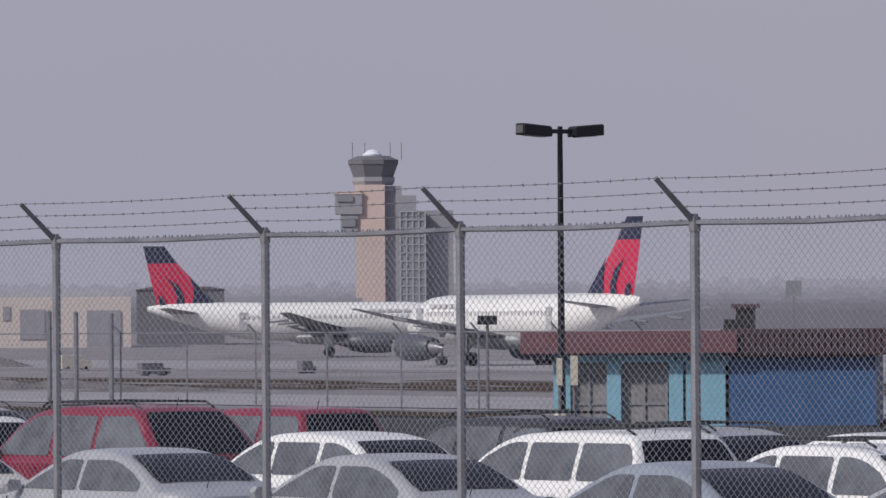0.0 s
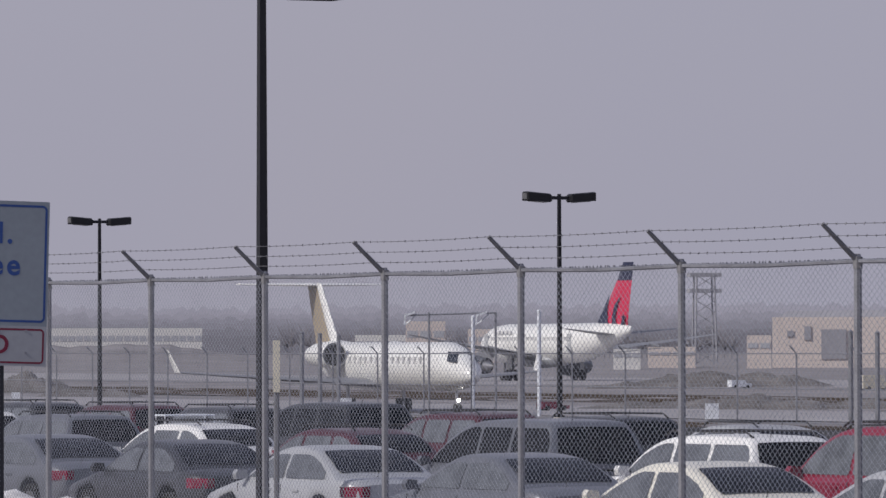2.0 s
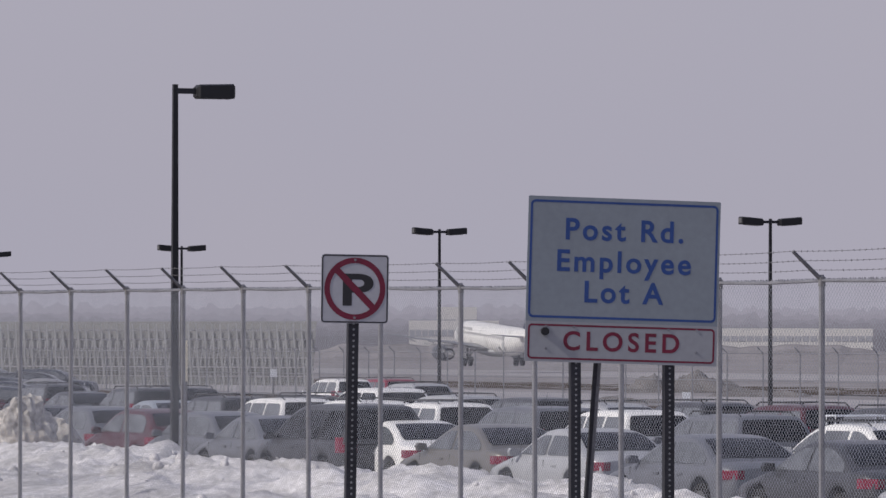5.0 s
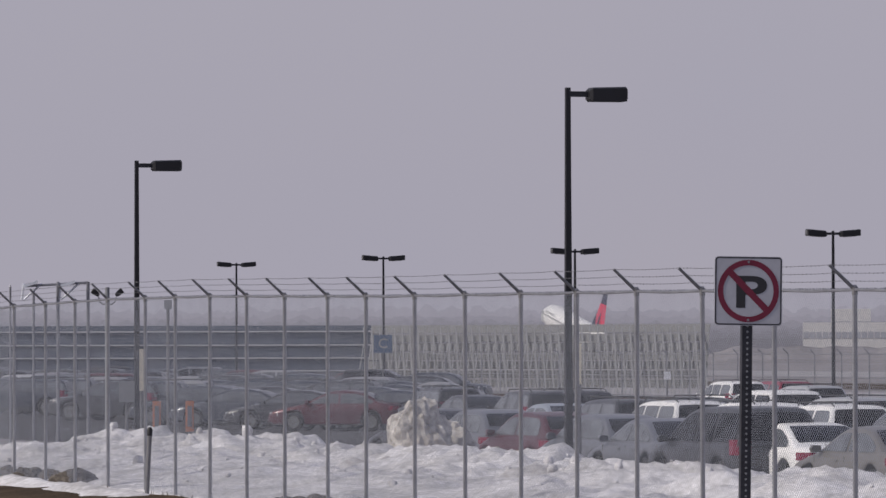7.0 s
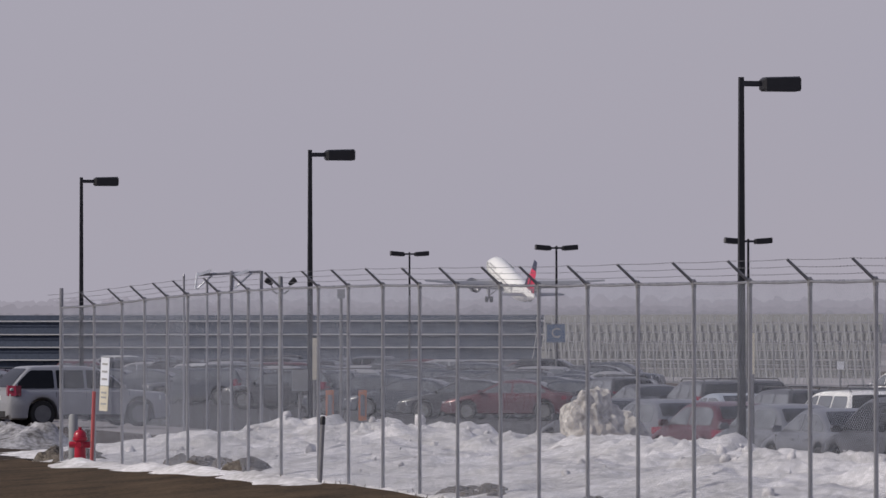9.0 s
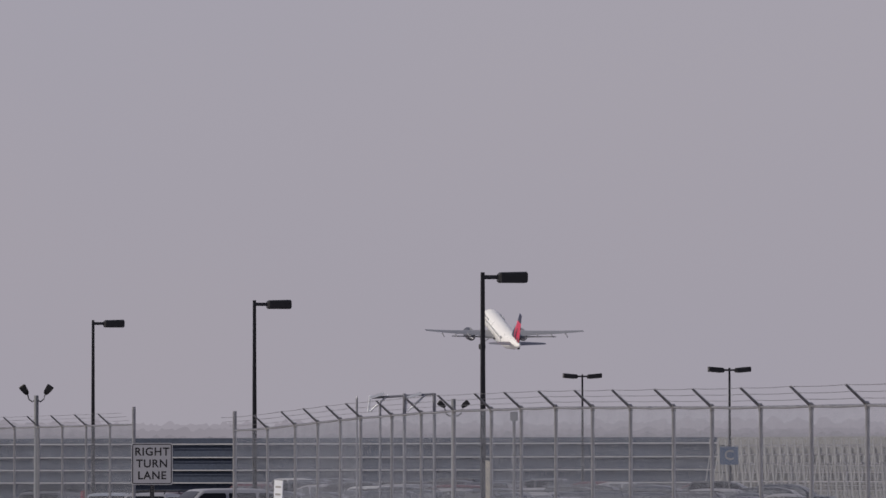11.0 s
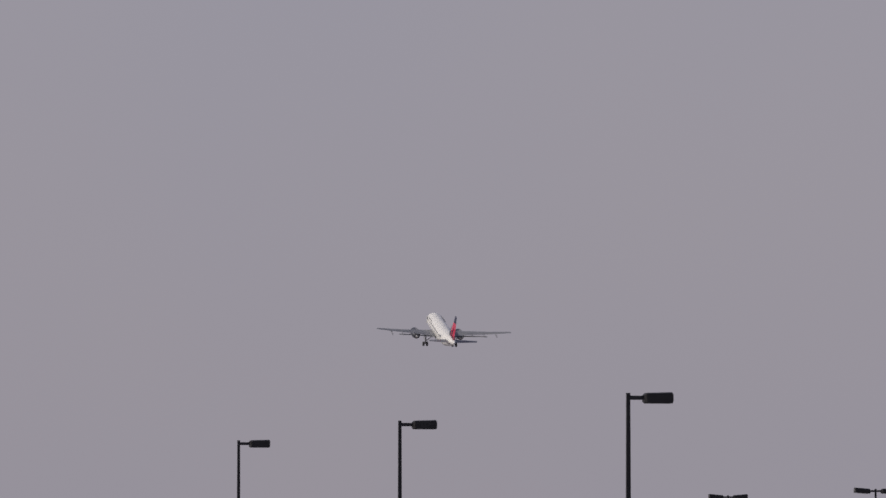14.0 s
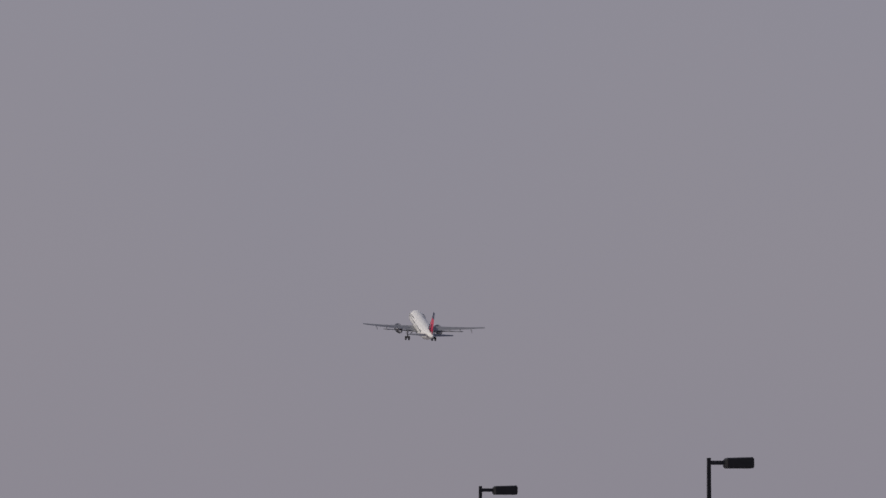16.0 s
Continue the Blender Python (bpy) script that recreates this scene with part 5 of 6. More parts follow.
woods(900, 1700, 1700, 15, 60, "clump of bare haze-greyed trees behind the airfield", 6, 60)
# haze painted as glow: each farther band has a paler tone
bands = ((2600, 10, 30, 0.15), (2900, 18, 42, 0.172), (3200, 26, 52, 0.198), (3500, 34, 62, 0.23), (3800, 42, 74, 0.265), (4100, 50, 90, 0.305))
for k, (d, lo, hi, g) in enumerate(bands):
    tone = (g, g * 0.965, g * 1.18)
    v, f = [], []
    n = 1800
    for i in range(n + 1):
        b = -3900 + 8400 * i / n
        q = 0.5 + 0.2 * noise.noise(Vector((b * 0.002, k * 7.0, 0))) + 0.3 * noise.fractal(Vector((b * 0.045, k * 5.0, 0)), 0.7, 2, 5)
        for j, z in enumerate((-6.0, EYE + (lo + (hi - lo) * q) * d / 10500)):
            for e in (0, 8):
                v.append(polar(b, d + e, z))
        if i:
            a_ = 4 * (i - 1)
            f += [(a_, a_ + 4, a_ + 6, a_ + 2), (a_ + 2, a_ + 6, a_ + 7, a_ + 3), (a_ + 1, a_ + 3, a_ + 7, a_ + 5)]
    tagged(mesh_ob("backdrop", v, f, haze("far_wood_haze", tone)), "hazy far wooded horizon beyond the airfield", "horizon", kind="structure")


# ---- small things round the driveway ----
def height_at(v, d):
    """The height seen at angle v (1/10500 rad over the horizon) at distance d."""
    return EYE + v * d / 10500


def stand(p):
    return ground_z(p.dot(ALONG), p.dot(ACROSS))


c = polar(-1643, 111)
hyd = base("fire_hydrant", pose(c.x, c.y, stand(c)), "glossy red fire hydrant beside the fence", "fire hydrant")


def turned(name, prof, mat, parent, n=14, label=""):
    return Shape().loft([[(r * math.cos(2 * math.pi * i / n), r * math.sin(2 * math.pi * i / n), z) for i in range(n)] for r, z in prof]).make(name, mat, parent, label, 40)


turned("barrel", ((0.15, 0), (0.15, 0.05), (0.11, 0.06), (0.105, 0.5), (0.14, 0.51), (0.14, 0.56), (0.12, 0.57)), RED_PAINT, hyd)
turned("bonnet", ((0.125, 0.57), (0.12, 0.63), (0.08, 0.69), (0.03, 0.71), (0.03, 0.76)), RED_PAINT, hyd)
for a0 in (0, 180, 270):
    q = radians(a0)
    Shape().tube([(0.09 * math.cos(q), 0.09 * math.sin(q), 0.43), (0.2 * math.cos(q), 0.2 * math.sin(q), 0.43)], 0.062, 10).make("outlet_cap", RED_PAINT, hyd, smooth=40)

d = 110.4
c = polar(-1600, d)
strip = base("notice_board", pose(c.x, c.y, height_at(-80, d), 0, 3, -28), "tall narrow cream notice fixed to the fence", "sign")
Shape().box((0, 0, 0.24), (0.19, 0.02, 0.52)).make("upper_plate", SIGN_WHITE, strip)
Shape().box((0, 0, -0.26), (0.19, 0.02, 0.46)).make("lower_plate", CREAM, strip)
for z in (0.38, 0.24, 0.1, -0.15, -0.24, -0.36):
    Shape().box((0, -0.013, z), (0.12, 0.006, 0.035)).make("text_bar", BLAST, strip)
c = polar(-1623, 111.5)
Shape().tube([(0, 0, 0), (0.05, 0, 1.42)], 0.035, 8).make("marker_post", FADED_RED, base("marker", pose(c.x, c.y, stand(c), 0, 0, 0), "faded red marker post by the fence", "post"))
c = polar(-1655, 113)
turned("pipe", ((0.09, 0), (0.09, 0.95), (0.06, 1.0)), GREY_PANEL, base("bollard", pose(c.x, c.y, stand(c)), "weathered grey pipe bollard by the fence end", "bollard"))
c = polar(-1220, 91.5)
guy = base("standpipe", pose(c.x, c.y, stand(c) - 0.02, 2, 3, 0), "dull steel standpipe with a cap before the fence", "pipe")
turned("pipe", ((0.037, 0), (0.037, 0.95)), GALV_DARK, guy)
turned("cap", ((0.042, 0.95), (0.042, 1.05), (0.025, 1.08)), BLACK, guy)


def floodlight_post(b, d, v, drop=0.0, size=1.0, cant=35):
    c = polar(b, d)
    z0 = stand(c)
    h = height_at(v, d) - z0
    f = base("floodlight_post", pose(c.x, c.y, z0, 0, 0, 6), "grey wooden-look post with two dark floodlights", "floodlight", "floodlight posts")
    Shape().tube([(0, 0, 0), (0, 0, h)], [0.075, 0.065], 10).make("post", GREY_PANEL, f, smooth=40)
    for s in (-1, 1):
        Shape().tube([(0, 0, h - 0.12 - drop), (s * 0.12, 0, h - 0.18 - drop), (s * 0.22, 0, h - 0.1 - drop), (s * 0.24, 0, h - drop), (s * 0.26, 0, h + 0.04 - drop)], 0.022, 6).make("bracket", GALV_DARK, f)
        t = Matrix.Rotation(radians(s * cant), 3, "Y") * size
        Shape().loft([[tuple(t @ Vector((x * w_, y * w_, z_)) + Vector((s * 0.34, 0, h + 0.16 - drop))) for x, y in ((-1, -1), (1, -1), (1, 1), (-1, 1))] for z_, w_ in ((-0.15, 0.05), (-0.06, 0.08), (0.12, 0.1), (0.15, 0.085))]).make("floodlight", BLACK, f)
    return f


floodlight_post(-2026, 172, 118)
floodlight_post(-1289, 172, 111, 0.32, 0.85, 52)


def gantry(b0, b1, d, v, label):
    p, q = polar(b0, d), polar(b1, d)
    z0 = stand(p)
    h = height_at(v, d) - z0
    g = base("lamp_gantry", pose(p.x, p.y, z0, 0, 0, math.degrees(math.atan2(q.y - p.y, q.x - p.x))), label, "gantry", "light gantries")
    L = (q - p).length
    for x in (0, L):
        Shape().tube([(x, 0, 0), (x, 0, h)], 0.05, 8).make("post", GALV, g, smooth=40)
    Shape().tube([(-0.9, 0, h - 0.12), (L, 0, h - 0.02)], 0.035, 6).make("crossbar", GALV, g)
    for x in (-0.75, L - 0.55):
        Shape().box((x, -0.1, h - 0.06), (0.4, 0.3, 0.08), Matrix.Rotation(radians(-18), 3, "Y")).make("lamp_box", SIGN_WHITE, g)
        Shape().tube([(x + 0.3, 0, h - 0.05), (x - 0.2, 0, h - 0.5)], 0.03, 5).make("strut", SIGN_WHITE, g)
        Shape().tube([(x - 0.2, 0, h - 0.05), (x - 0.25, 0, h - 0.5)], 0.03, 5).make("strut", SIGN_WHITE, g)
    return g


gantry(-1376, -1323, 165, 121, "steel frame with white lamp brackets beside the gate")
gantry(1161, 1279, 242, 60, "tall steel frame carrying white lamps by the airfield gate")
for b, d, v, r, mat in ((-1460, 168, 112, 0.03, GALV), (-1419, 160, 104, 0.035, GALV), (1239, 244, 52, 0.08, SIGN_WHITE), (1356, 246, 62, 0.08, SIGN_WHITE), (936, 262, 24, 0.1, GALV), (968, 264, 22, 0.1, GALV),
                        (1001, 262, 20, 0.09, GALV), (1906, 208, 24, 0.09, GALV), (1953, 212, 22, 0.09, GALV), (2015, 210, 19, 0.09, GALV)):
    c = polar(b, d)
    z0 = stand(c)
    h = height_at(v, d) - z0
    po = base("steel_post", pose(c.x, c.y, z0), "plain upright " + ("white" if mat == SIGN_WHITE else "galvanised") + " steel post by the airfield gate", "post", "gate posts")
    turned("shaft", ((r, 0), (r, h)), mat, po, 8)
    turned("cap", ((r * 1.2, h), (r * 0.4, h + 0.06)), mat, po, 8)


def wall_box(name, b, d, v0, v1, width, mat, label, category, foot=True, depth=0.08):
    """A small upright board or box between two sight angles, on a post."""
    c = polar(b, d)
    z0 = stand(c)
    za, zb = height_at(v0, d), height_at(v1, d)
    o = base(name, pose(c.x, c.y, z0, 0, 0, -b / 183), label, category)
    Shape().box((0, -0.05, (za + zb) / 2 - z0), (width, depth, zb - za)).make("panel", mat, o)
    if foot:
        Shape().tube([(0, 0.02, 0), (0, 0.02, zb - z0)], 0.04, 6).make("post", GALV_DARK, o)
    return o


for b in (-1202, -1144):
    o = wall_box("lane_marker", b, 163, -144, -90, 0.23, ORANGE, "upright orange-framed marker board in the lot", "sign")
    Shape().box((0, -0.1, (height_at(-144, 163) + height_at(-90, 163)) / 2 - o.location.z), (0.12, 0.04, 0.58)).make("inset", DARK_WALL, o)
wall_box("utility_cabinet", -1255, 158, -92, -55, 0.42, GREY_PANEL, "grey steel utility cabinet on a post", "cabinet", depth=0.3)
wall_box("camera_box", -1182, 150, 72, 88, 0.2, GREY_PANEL, "small grey camera box on a thin pole", "camera", depth=0.3)
o = wall_box("bay_sign", -802, 328, -6, 26, 1.02, DULL_BLUE, "square blue-grey bay sign on a lamp post", "sign")
writing("letter", "C", 0.75, Matrix.Translation((0, -0.1, height_at(10, 328) + 0.3)) @ UP, BLAST, o)
wall_box("signal_box", 2680, 150, -4, 12, 0.5, BLACK, "dark signal box on a slim black pole", "signal")
wall_box("field_panel", 3222, 400, 42, 70, 1.05, GREY_PANEL, "square grey panel on a slim mast", "sign")
for b, v, d, sz in ((1661, -116, 226, 0.52), (1014, -103, 256, 0.5), (431, -88, 300, 0.42), (-299, -47, 352, 0.42), (-779, -55, 390, 0.4), (-660, -52, 380, 0.3), (-780, -60, 392, 0.3)):
    h = sz * 10500 / d / 2 * 1.15
    wall_box("field_notice", b, d, v - h, v + h, sz, SIGN_WHITE, "small white notice board beside the airfield fence", "sign")
for b, w, v0, v1, wd in ((891, 33.5, -81, 11, 0.1), (2833, 86, -112, -60, 0.19), (2807, 86, -112, -64, 0.15), (-455, 33.4, -62, 10, 0.09), (-1229, 33.2, -72, 2, 0.11)):
    d = w / math.sin(b / 10500 - SITE)
    wall_box("guide_board", b, d, v0, v1, wd, CREAM, "narrow cream guide board on a lamp post", "sign")

# barriers across the driveway side
for b, d, mat, lab in ((-1990, 150, YELLOW, "pale yellow concrete barrier beside the driveway"), (-1930, 151, YELLOW, "pale yellow concrete barrier beside the driveway"), (-1842, 156, CONCRETE, "grey concrete barrier block with orange stripes")):
    c = polar(b, d)
    o = base("barrier", pose(c.x, c.y, stand(c), 0, 0, 10), lab, "barrier")
    wd = 0.85 if mat == YELLOW else 0.75
    Shape().loft([[(-wd / 2, -y, z), (wd / 2, -y, z), (wd / 2, y, z), (-wd / 2, y, z)] for y, z in ((0.3, 0), (0.3, 0.08), (0.17, 0.32), (0.1, 0.82))]).make("block", mat, o)
    if mat == CONCRETE:
        for x in (-0.15, 0.1):
            Shape().plate([(x - 0.12, -0.3, 0.1), (x - 0.06, -0.3, 0.1), (x + 0.12, -0.13, 0.75), (x + 0.06, -0.13, 0.75)], (0, -1, 0.3), 0.01).make("stripe", ORANGE, o)
c = polar(-1943, 146)
turned("shaft", ((0.07, 0), (0.07, 1.75), (0.05, 1.8)), SIGN_RED, base("red_post", pose(c.x, c.y, stand(c)), "dull red steel post by the barriers", "post"), 8)
# service vehicle and ground clutter far on the apron
for b, d, wd, h, mat, lab in ((1950, 480, 2.6, 1.2, CREAM, "pale baggage tug on the apron"), (2090, 420, 2.2, 0.9, DARK_WALL, "dark equipment box on the apron"), (2360, 430, 1.1, 0.9, DARK_WALL, "dark equipment box on the apron"), (1380, 330, 1.6, 0.5, SIGN_RED, "low red and white field marker board"), (1710, 500, 1.8, 0.7, SIGN_WHITE, "white field marker on the grass")):
    c = polar(b, d)
    o = base("apron_equipment", pose(c.x, c.y, stand(c), 0, 0, 12), lab, "equipment")
    Shape().loft([[(-wd / 2, -0.5, z), (wd / 2 * q, -0.5, z), (wd / 2 * q, 0.5, z), (-wd / 2, 0.5, z)] for z, q in ((0.12, 1), (h * 0.6, 1), (h * 0.62, 0.5), (h, 0.4))]).make("body", mat, o)
    for x in (-wd * 0.3, wd * 0.3):
        Shape().tube([(x, -0.52, 0.15), (x, 0.52, 0.15)], 0.15, 10).make("wheel", RUBBER, o)


# ---- aircraft ----
def circle(x, ry, rz, zc, n=20):
    return [(x, ry * math.cos(2 * math.pi * i / n), zc + rz * math.sin(2 * math.pi * i / n)) for i in range(n)]


def foil(p, chord, thick):
    """A wing section at p, from the leading edge back."""
    x, y, z = p
    prof = ((0, 0), (0.08, 0.55), (0.3, 1), (0.6, 0.75), (1, 0.05), (0.6, -0.35), (0.3, -0.5), (0.08, -0.4))
    return [(x - c * chord, y, z + t * thick) for c, t in prof]


def fin_foil(p, chord, thick):
    x, y, z = p
    prof = ((0, 0), (0.1, 0.6), (0.35, 1), (1, 0.05), (1, -0.05), (0.35, -1), (0.1, -0.6))
    return [(x - c * chord, y + t * thick, z) for c, t in prof]


def airliner(name, label, gear_down=True):
    """A twin-engined narrow-body; origin on the ground under the main gear, nose along x."""
    a = base(name, pose(0, 0, 0), label, "aeroplane")
    st = ((14.3, .1, .1, 3.2), (14.0, .5, .5, 3.25), (13.2, 1.05, 1.0, 3.35), (11.9, 1.6, 1.6, 3.6), (10.2, 1.9, 1.95, 3.8), (8.2, 1.98, 2.05, 3.85), (-7, 1.98, 2.05, 3.85), (-10, 1.9, 1.95, 4.0), (-13, 1.55, 1.6, 4.35), (-16, 1.0, 1.1, 4.8), (-18.6, .5, .6, 5.15), (-19.9, .2, .25, 5.3))
    Shape().loft([circle(x, ry, rz, z) for x, ry, rz, z in st]).make("fuselage", PLANE_WHITE, a, smooth=50)
    Shape().loft([circle(x, ry, rz, z, 12) for x, ry, rz, z in ((5.2, .4, .2, 1.95), (3.5, 1.5, .7, 2.1), (0, 1.75, .85, 2.15), (-3.5, 1.5, .7, 2.15), (-5.5, .4, .2, 2.2))]).make("belly_fairing", PLANE_BELLY, a, smooth=50)
    for sy in (-1, 1):
        Shape().loft([foil((5.0, sy * 0.5, 2.4), 7.4, .5), foil((3.0, sy * 3.5, 2.8), 5.6, .4), foil((1.0, sy * 6.4, 3.25), 3.9, .26), foil((-1.6, sy * 12.2, 3.95), 2.5, .16), foil((-4.0, sy * 17.5, 4.75), 1.3, .07)]).make("wing", PLANE_GREY, a, smooth=40)
        Shape().loft([foil((-14.0, sy * .6, 4.75), 3.4, .2), foil((-17.0, sy * 6.2, 5.3), 1.4, .08)]).make("tailplane", PLANE_GREY, a, smooth=40)
        e = Shape().loft([circle(x, r, r, 1.75) for x, r in ((6.2, .95), (6.35, 1.05), (5.6, 1.14), (3.6, 1.12), (2.0, .85), (1.9, .75))])
        e = e.make("engine", ENGINE, a, smooth=40)
        e.location = (0, sy * 5.75, -0.2)
        Shape().loft([circle(x, r, r, 1.75) for x, r in ((6.36, .9), (6.32, .25), (6.6, .04))]).make("fan", TRIM_BLACK, e)
        Shape().loft([circle(x, r, r, 1.75, 14) for x, r in ((2.0, .6), (.9, .32), (.3, .05))]).make("exhaust_cone", STEEL, e, smooth=40)
        Shape().loft([fin_foil((5.0, sy * 5.75, 2.4), 4.8, .14), fin_foil((3.6, sy * 5.75, 3.2), 4.2, .14)]).make("pylon", PLANE_GREY, a)
        for y in (7.6, 10.6, 13.6):
            Shape().tube([(-.2 - y * .3, sy * y, 2.95 + y * .075), (-2.4 - y * .3, sy * y, 2.75 + y * .075)], [.16, .1], 6).make("flap_fairing", PLANE_GREY, a)
        Shape().loft([foil((-1.8, sy * 2.2, 2.5), 1.5, .1), foil((-1.9, sy * 6.0, 2.8), 1.2, .08), foil((-3.9, sy * 11.5, 3.35), .9, .06)]).make("flap", PLANE_GREY, a)
        if gear_down:
            g = Shape().tube([(-.3, sy * 3.8, 3.0), (-.3, sy * 3.8, .6)], .16, 8).tube([(-.3, sy * 2.2, 2.6), (-.3, sy * 3.8, 1.3)], .09, 6).make("main_gear", GEAR_GREY, a)
            for dy in (-.46, .46):
                Shape().tube([(-.3, sy * 3.8 + dy - .2, .58), (-.3, sy * 3.8 + dy + .2, .58)], .58, 14).make("wheel", HAZED_RUBBER, g, smooth=40)
            Shape().box((-.3, sy * 3.95 + sy * .25, 1.9), (1.0, .06, 1.6)).make("gear_door", PLANE_WHITE, a)
    if gear_down:
        g = Shape().tube([(9.3, 0, 2.2), (9.5, 0, .4)], .12, 8).make("nose_gear", GEAR_GREY, a)
        for dy in (-.26, .26):
            Shape().tube([(9.5, dy - .12, .38), (9.5, dy + .12, .38)], .38, 14).make("wheel", HAZED_RUBBER, g, smooth=40)
    f0, f1, f2, f3 = ((-12.2, 0, 5.3), 6.6, .2), ((-14.6, 0, 8.0), 4.8, .17), ((-16.6, 0, 10.2), 3.3, .13), ((-18.0, 0, 12.05), 2.3, .08)
    Shape().loft([fin_foil((-8.5, 0, 5.5), 5, .08), fin_foil(*f0)]).make("dorsal_fillet", FIN_BLUE, a, "navy dorsal fillet")
    fin = Shape().loft([fin_foil(*f0), fin_foil(*f1), fin_foil(*f2)]).make("tail_fin", FIN_RED, a, "red tail fin with navy sweeps", 40)
    Shape().loft([fin_foil(*f2), fin_foil(*f3)]).make("fin_tip", FIN_BLUE, fin)
    for sy in (-1, 1):
        # navy lower front, and two curved strokes through the red
        for q in (((-12.15, 5.32), (-15.2, 5.32), (-14.9, 6.4), (-14.85, 7.4), (-15.3, 8.8), (-14.9, 8.3), (-13.4, 6.7)),
                  ((-15.9, 5.4), (-16.9, 5.4), (-16.6, 6.6), (-17.2, 7.9), (-17.9, 8.7), (-16.5, 7.8), (-15.9, 6.6)),
                  ((-17.8, 5.5), (-18.5, 5.5), (-18.7, 6.8), (-18.2, 6.6))):
            Shape().plate([(x, sy * (.235 - .012 * (z - 5.3)), z) for x, z in q], (0, sy, 0), .02).make("fin_sweep", FIN_BLUE, fin)
        win = Shape().box((0, sy * 1.94, 4.35), (.26, .1, .36)).make("cabin_window", PORTHOLE, a)
        for i in range(34):
            o = new("cabin_window", win.data) if i else win
            o.parent, o.location.x = a, 8.6 - i * .55
        bar = Shape()
        for i in range(5):
            bar.box((8.0 - i * 0.9, sy * 1.83, 4.98), (.6, .12, .34))
        bar.make("airline_title", PORTHOLE, a)
        for x in (9.9, -9.5):
            Shape().box((x, sy * (1.92 if x > 0 else 1.88), 3.9), (.85, .06, 1.9)).make("cabin_door", PLANE_BELLY, a)
    Shape().loft([[(12.6, -1.05, 4.3), (12.6, 1.05, 4.3), (12.0, 1.3, 4.35), (12.0, -1.3, 4.35)], [(11.9, -.85, 4.85), (11.9, .85, 4.85), (11.5, 1.0, 4.9), (11.5, -1.0, 4.9)]]).make("cockpit_window", FAR_GLASS, a)
    return a


def regional_jet():
    """A T-tailed twin with engines on the rear fuselage."""
    a = base("regional_jet", pose(0, 0, 0), "white taxiing T-tailed jet with a gold fin", "aeroplane")
    st = ((16.4, .08, .08, 2.0), (16.0, .4, .4, 2.05), (15.0, .82, .78, 2.2), (13.6, 1.15, 1.15, 2.4), (12.1, 1.3, 1.3, 2.5), (-5, 1.3, 1.3, 2.5), (-8, 1.1, 1.15, 2.8), (-10.6, .65, .7, 3.1), (-12.6, .25, .3, 3.4))
    Shape().loft([circle(x, ry, rz, z) for x, ry, rz, z in st]).make("fuselage", PLANE_WHITE, a, smooth=50)
    for sy in (-1, 1):
        Shape().loft([foil((2.6, sy * .4, 1.5), 5.0, .35), foil((0, sy * 4, 1.7), 3.0, .22), foil((-3.5, sy * 10.4, 2.15), 1.2, .08)]).make("wing", PLANE_GREY, a, smooth=40)
        Shape().loft([fin_foil((-3.6, sy * 10.4, 2.15), 1.2, .05), fin_foil((-4.6, sy * 10.8, 3.4), .5, .03)]).make("winglet", PLANE_WHITE, a)
        e = Shape().loft([circle(x, r, r, 3.1, 16) for x, r in ((-2.6, .62), (-2.5, .7), (-3.4, .78), (-5.6, .66), (-6.6, .5))]).make("engine", PLANE_WHITE, a, smooth=40)
        e.location.y = sy * 1.9
        Shape().loft([circle(x, r, r, 3.1, 16) for x, r in ((-2.48, .6), (-2.52, .1))]).make("fan", TRIM_BLACK, e)
        Shape().box((-4.6, sy * 1.4, 3.1), (2.2, .9, .2)).make("pylon", PLANE_WHITE, a)
        Shape().loft([foil((-11.6, sy * .1, 7.05), 2.4, .14), foil((-13.2, sy * 4.2, 7.1), 1.1, .06)]).make("tailplane", PLANE_WHITE, a)
        g = Shape().tube([(-1.0, sy * 1.6, 1.6), (-1.0, sy * 1.6, .4)], .1, 8).make("main_gear", STEEL, a)
        for dy in (-.26, .26):
            Shape().tube([(-1.0, sy * 1.6 + dy - .11, .38), (-1.0, sy * 1.6 + dy + .11, .38)], .38, 12).make("wheel", HAZED_RUBBER, g, smooth=40)
        win = Shape().box((0, sy * 1.27, 2.85), (.28, .1, .34)).make("cabin_window", PORTHOLE, a)
        for i in range(16):
            o = new("cabin_window", win.data) if i else win
            o.parent, o.location.x = a, 11.0 - i * .98
    g = Shape().tube([(13.2, 0, 1.4), (13.4, 0, .3)], .08, 8).make("nose_gear", STEEL, a)
    Shape().tube([(13.4, -.16, .28), (13.4, .16, .28)], .28, 12).make("wheel", HAZED_RUBBER, g, smooth=40)
    bm_l = Shape().loft([[(13.58, .1 * math.cos(i), .75 + .1 * math.sin(i)) for i in (0, 1.05, 2.09, 3.14, 4.19, 5.24)], [(13.62, .09 * math.cos(i), .75 + .09 * math.sin(i)) for i in (0, 1.05, 2.09, 3.14, 4.19, 5.24)]])
    bm_l.make("taxi_light", NAVLIGHT, g)
    fin = Shape().loft([fin_foil((-7.8, 0, 3.5), 4.4, .16), fin_foil((-11.4, 0, 7.1), 2.6, .1)]).make("tail_fin", GOLD, a, "gold tail fin with a white leading edge", 40)
    Shape().loft([fin_foil((-7.6, 0, 3.5), 2.2, .2), fin_foil((-11.3, 0, 7.1), 1.2, .13)]).make("fin_edge", PLANE_WHITE, fin)
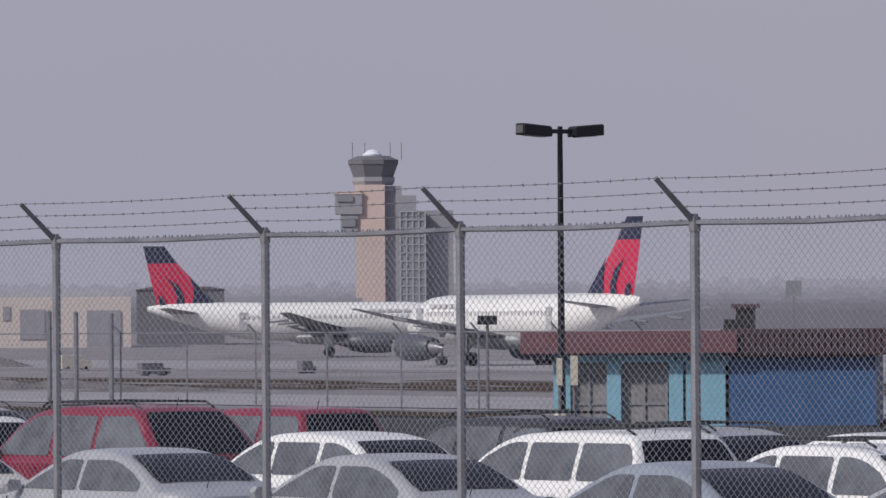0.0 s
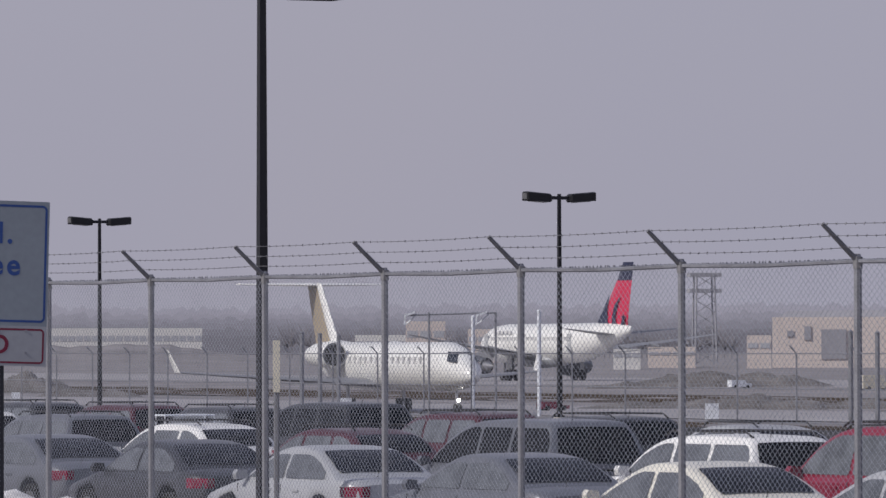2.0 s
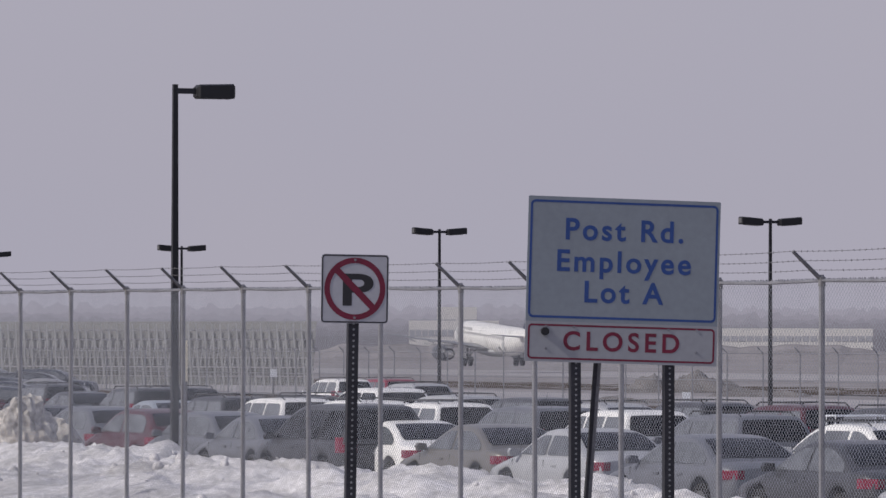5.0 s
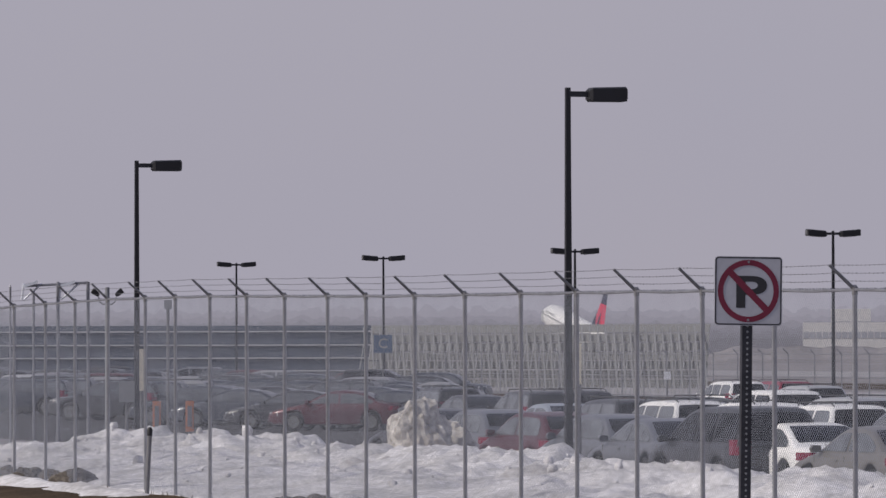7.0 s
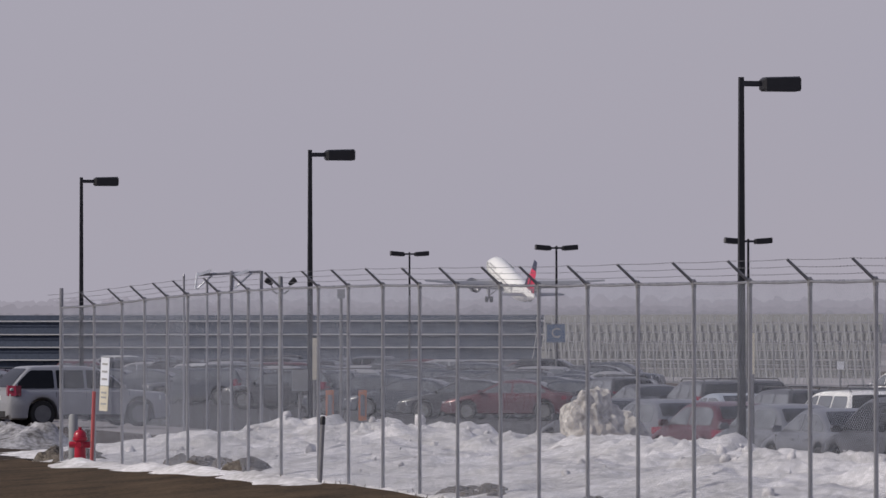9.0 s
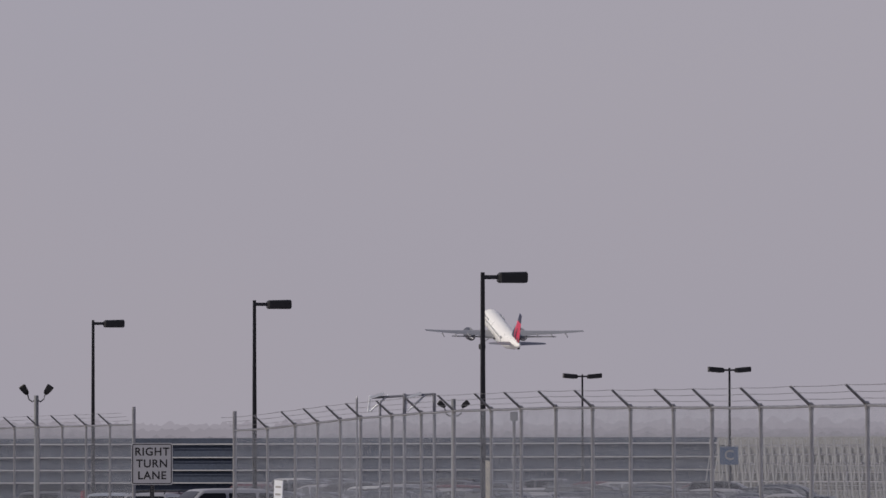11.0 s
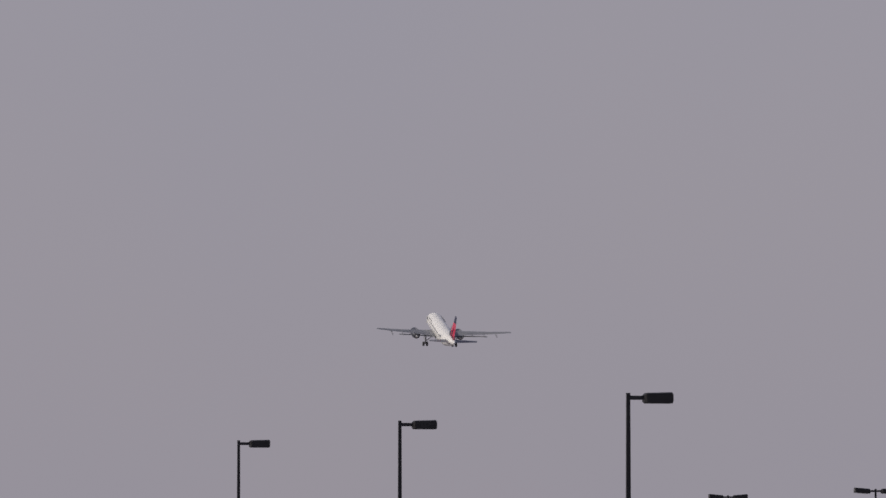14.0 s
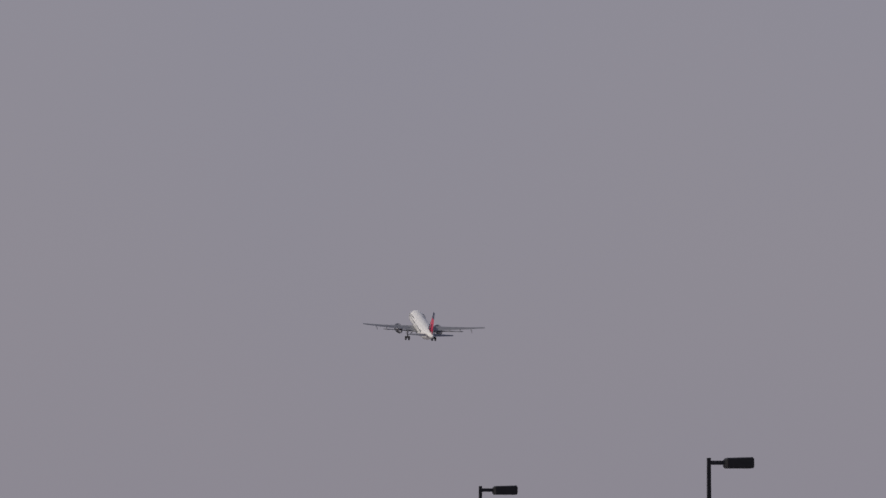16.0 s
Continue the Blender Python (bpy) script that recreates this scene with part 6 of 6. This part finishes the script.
    Shape().loft([[(15.1, -.7, 2.74), (15.1, .7, 2.74), (14.4, .92, 2.8), (14.4, -.92, 2.8)], [(14.3, -.6, 3.28), (14.3, .6, 3.28), (14.0, .68, 3.3), (14.0, -.68, 3.3)]]).make("cockpit_window", FAR_GLASS, a)
    return a


jet = airliner("airliner", "white airliner with red and navy fin taking off")
waiting = airliner("airliner", "white airliner with red and navy fin standing on the taxiway")
p = polar(2405, 640, -1.0)
waiting.matrix_basis = facing(p, 104)
taxiing = regional_jet()


def motions():
    """The take-off run along the runway line, and the taxiing jet."""
    rows = []
    for t, s, z, up, w, bank in ((0, 410.1, -1.00, 0.0, 273.00, 0.0), (1, 480.1, -1.00, 0.0, 273.00, 0.0), (2, 551.9, -1.00, 0.0, 273.00, 0.0), (3, 625.5, -1.00, 0.0, 273.00, 0.0),
                        (3.8, 685.6, -1.00, 0.0, 273.00, 0.0), (4.5, 738.9, -0.70, 1.5, 273.00, 0.0), (5.2, 792.8, 0.20, 4.0, 273.00, 0.0), (5.8, 839.5, 0.91, 5.9, 273.00, 0.0),
                        (6.3, 878.7, 1.50, 7.5, 273.00, 0.0), (7, 934.0, 2.69, 9.2, 273.00, 0.0), (7.5, 973.7, 3.15, 10.5, 272.78, 0.0), (8, 1013.7, 5.23, 12.2, 273.24, 0.0),
                        (8.5, 1053.9, 7.74, 13.3, 273.34, -0.1), (9, 1094.2, 10.24, 14.5, 273.44, -0.2), (9.5, 1134.6, 13.93, 15.0, 273.45, -0.3), (10, 1175.2, 18.17, 15.4, 273.53, -0.4),
                        (11, 1256.5, 27.58, 15.9, 273.41, 0.2), (12, 1338.1, 38.39, 16.4, 273.20, 0.9), (12.5, 1378.9, 44.44, 16.6, 273.16, 1.2), (13, 1419.7, 50.36, 16.9, 273.09, 1.2),
                        (13.5, 1460.4, 57.11, 16.9, 273.02, 1.3), (14, 1501.1, 63.91, 16.8, 272.78, 1.3), (14.5, 1541.7, 70.06, 16.9, 273.22, 1.4), (15, 1582.2, 76.53, 16.9, 273.38, 1.4),
                        (15.5, 1622.6, 83.54, 16.9, 273.22, 1.5), (16, 1662.9, 90.60, 16.9, 273.45, 1.5)):
        rows.append((t, facing(site(s, w, z), -18.87, bank, -up)))
    walk(jet, rows)
    # the legs stretch once the weight is off them
    for leg in jet.children:
        if leg.name.startswith("main_gear"):
            walk(leg, [(0, pose(0, 0, 0)), (5.4, pose(0, 0, 0)), (7.0, pose(0, 0, -0.6)), (16, pose(0, 0, -0.6))])
    g0 = polar(1042, 328, -0.98)
    ahead = Vector((math.sin(radians(168.5)), math.cos(radians(168.5)), 0))
    walk(taxiing, [(t, facing(g0 + ahead * 7.2 * (t - 1.5), 168.5)) for t in (0, 4, 8, 12, 16)])


motions()
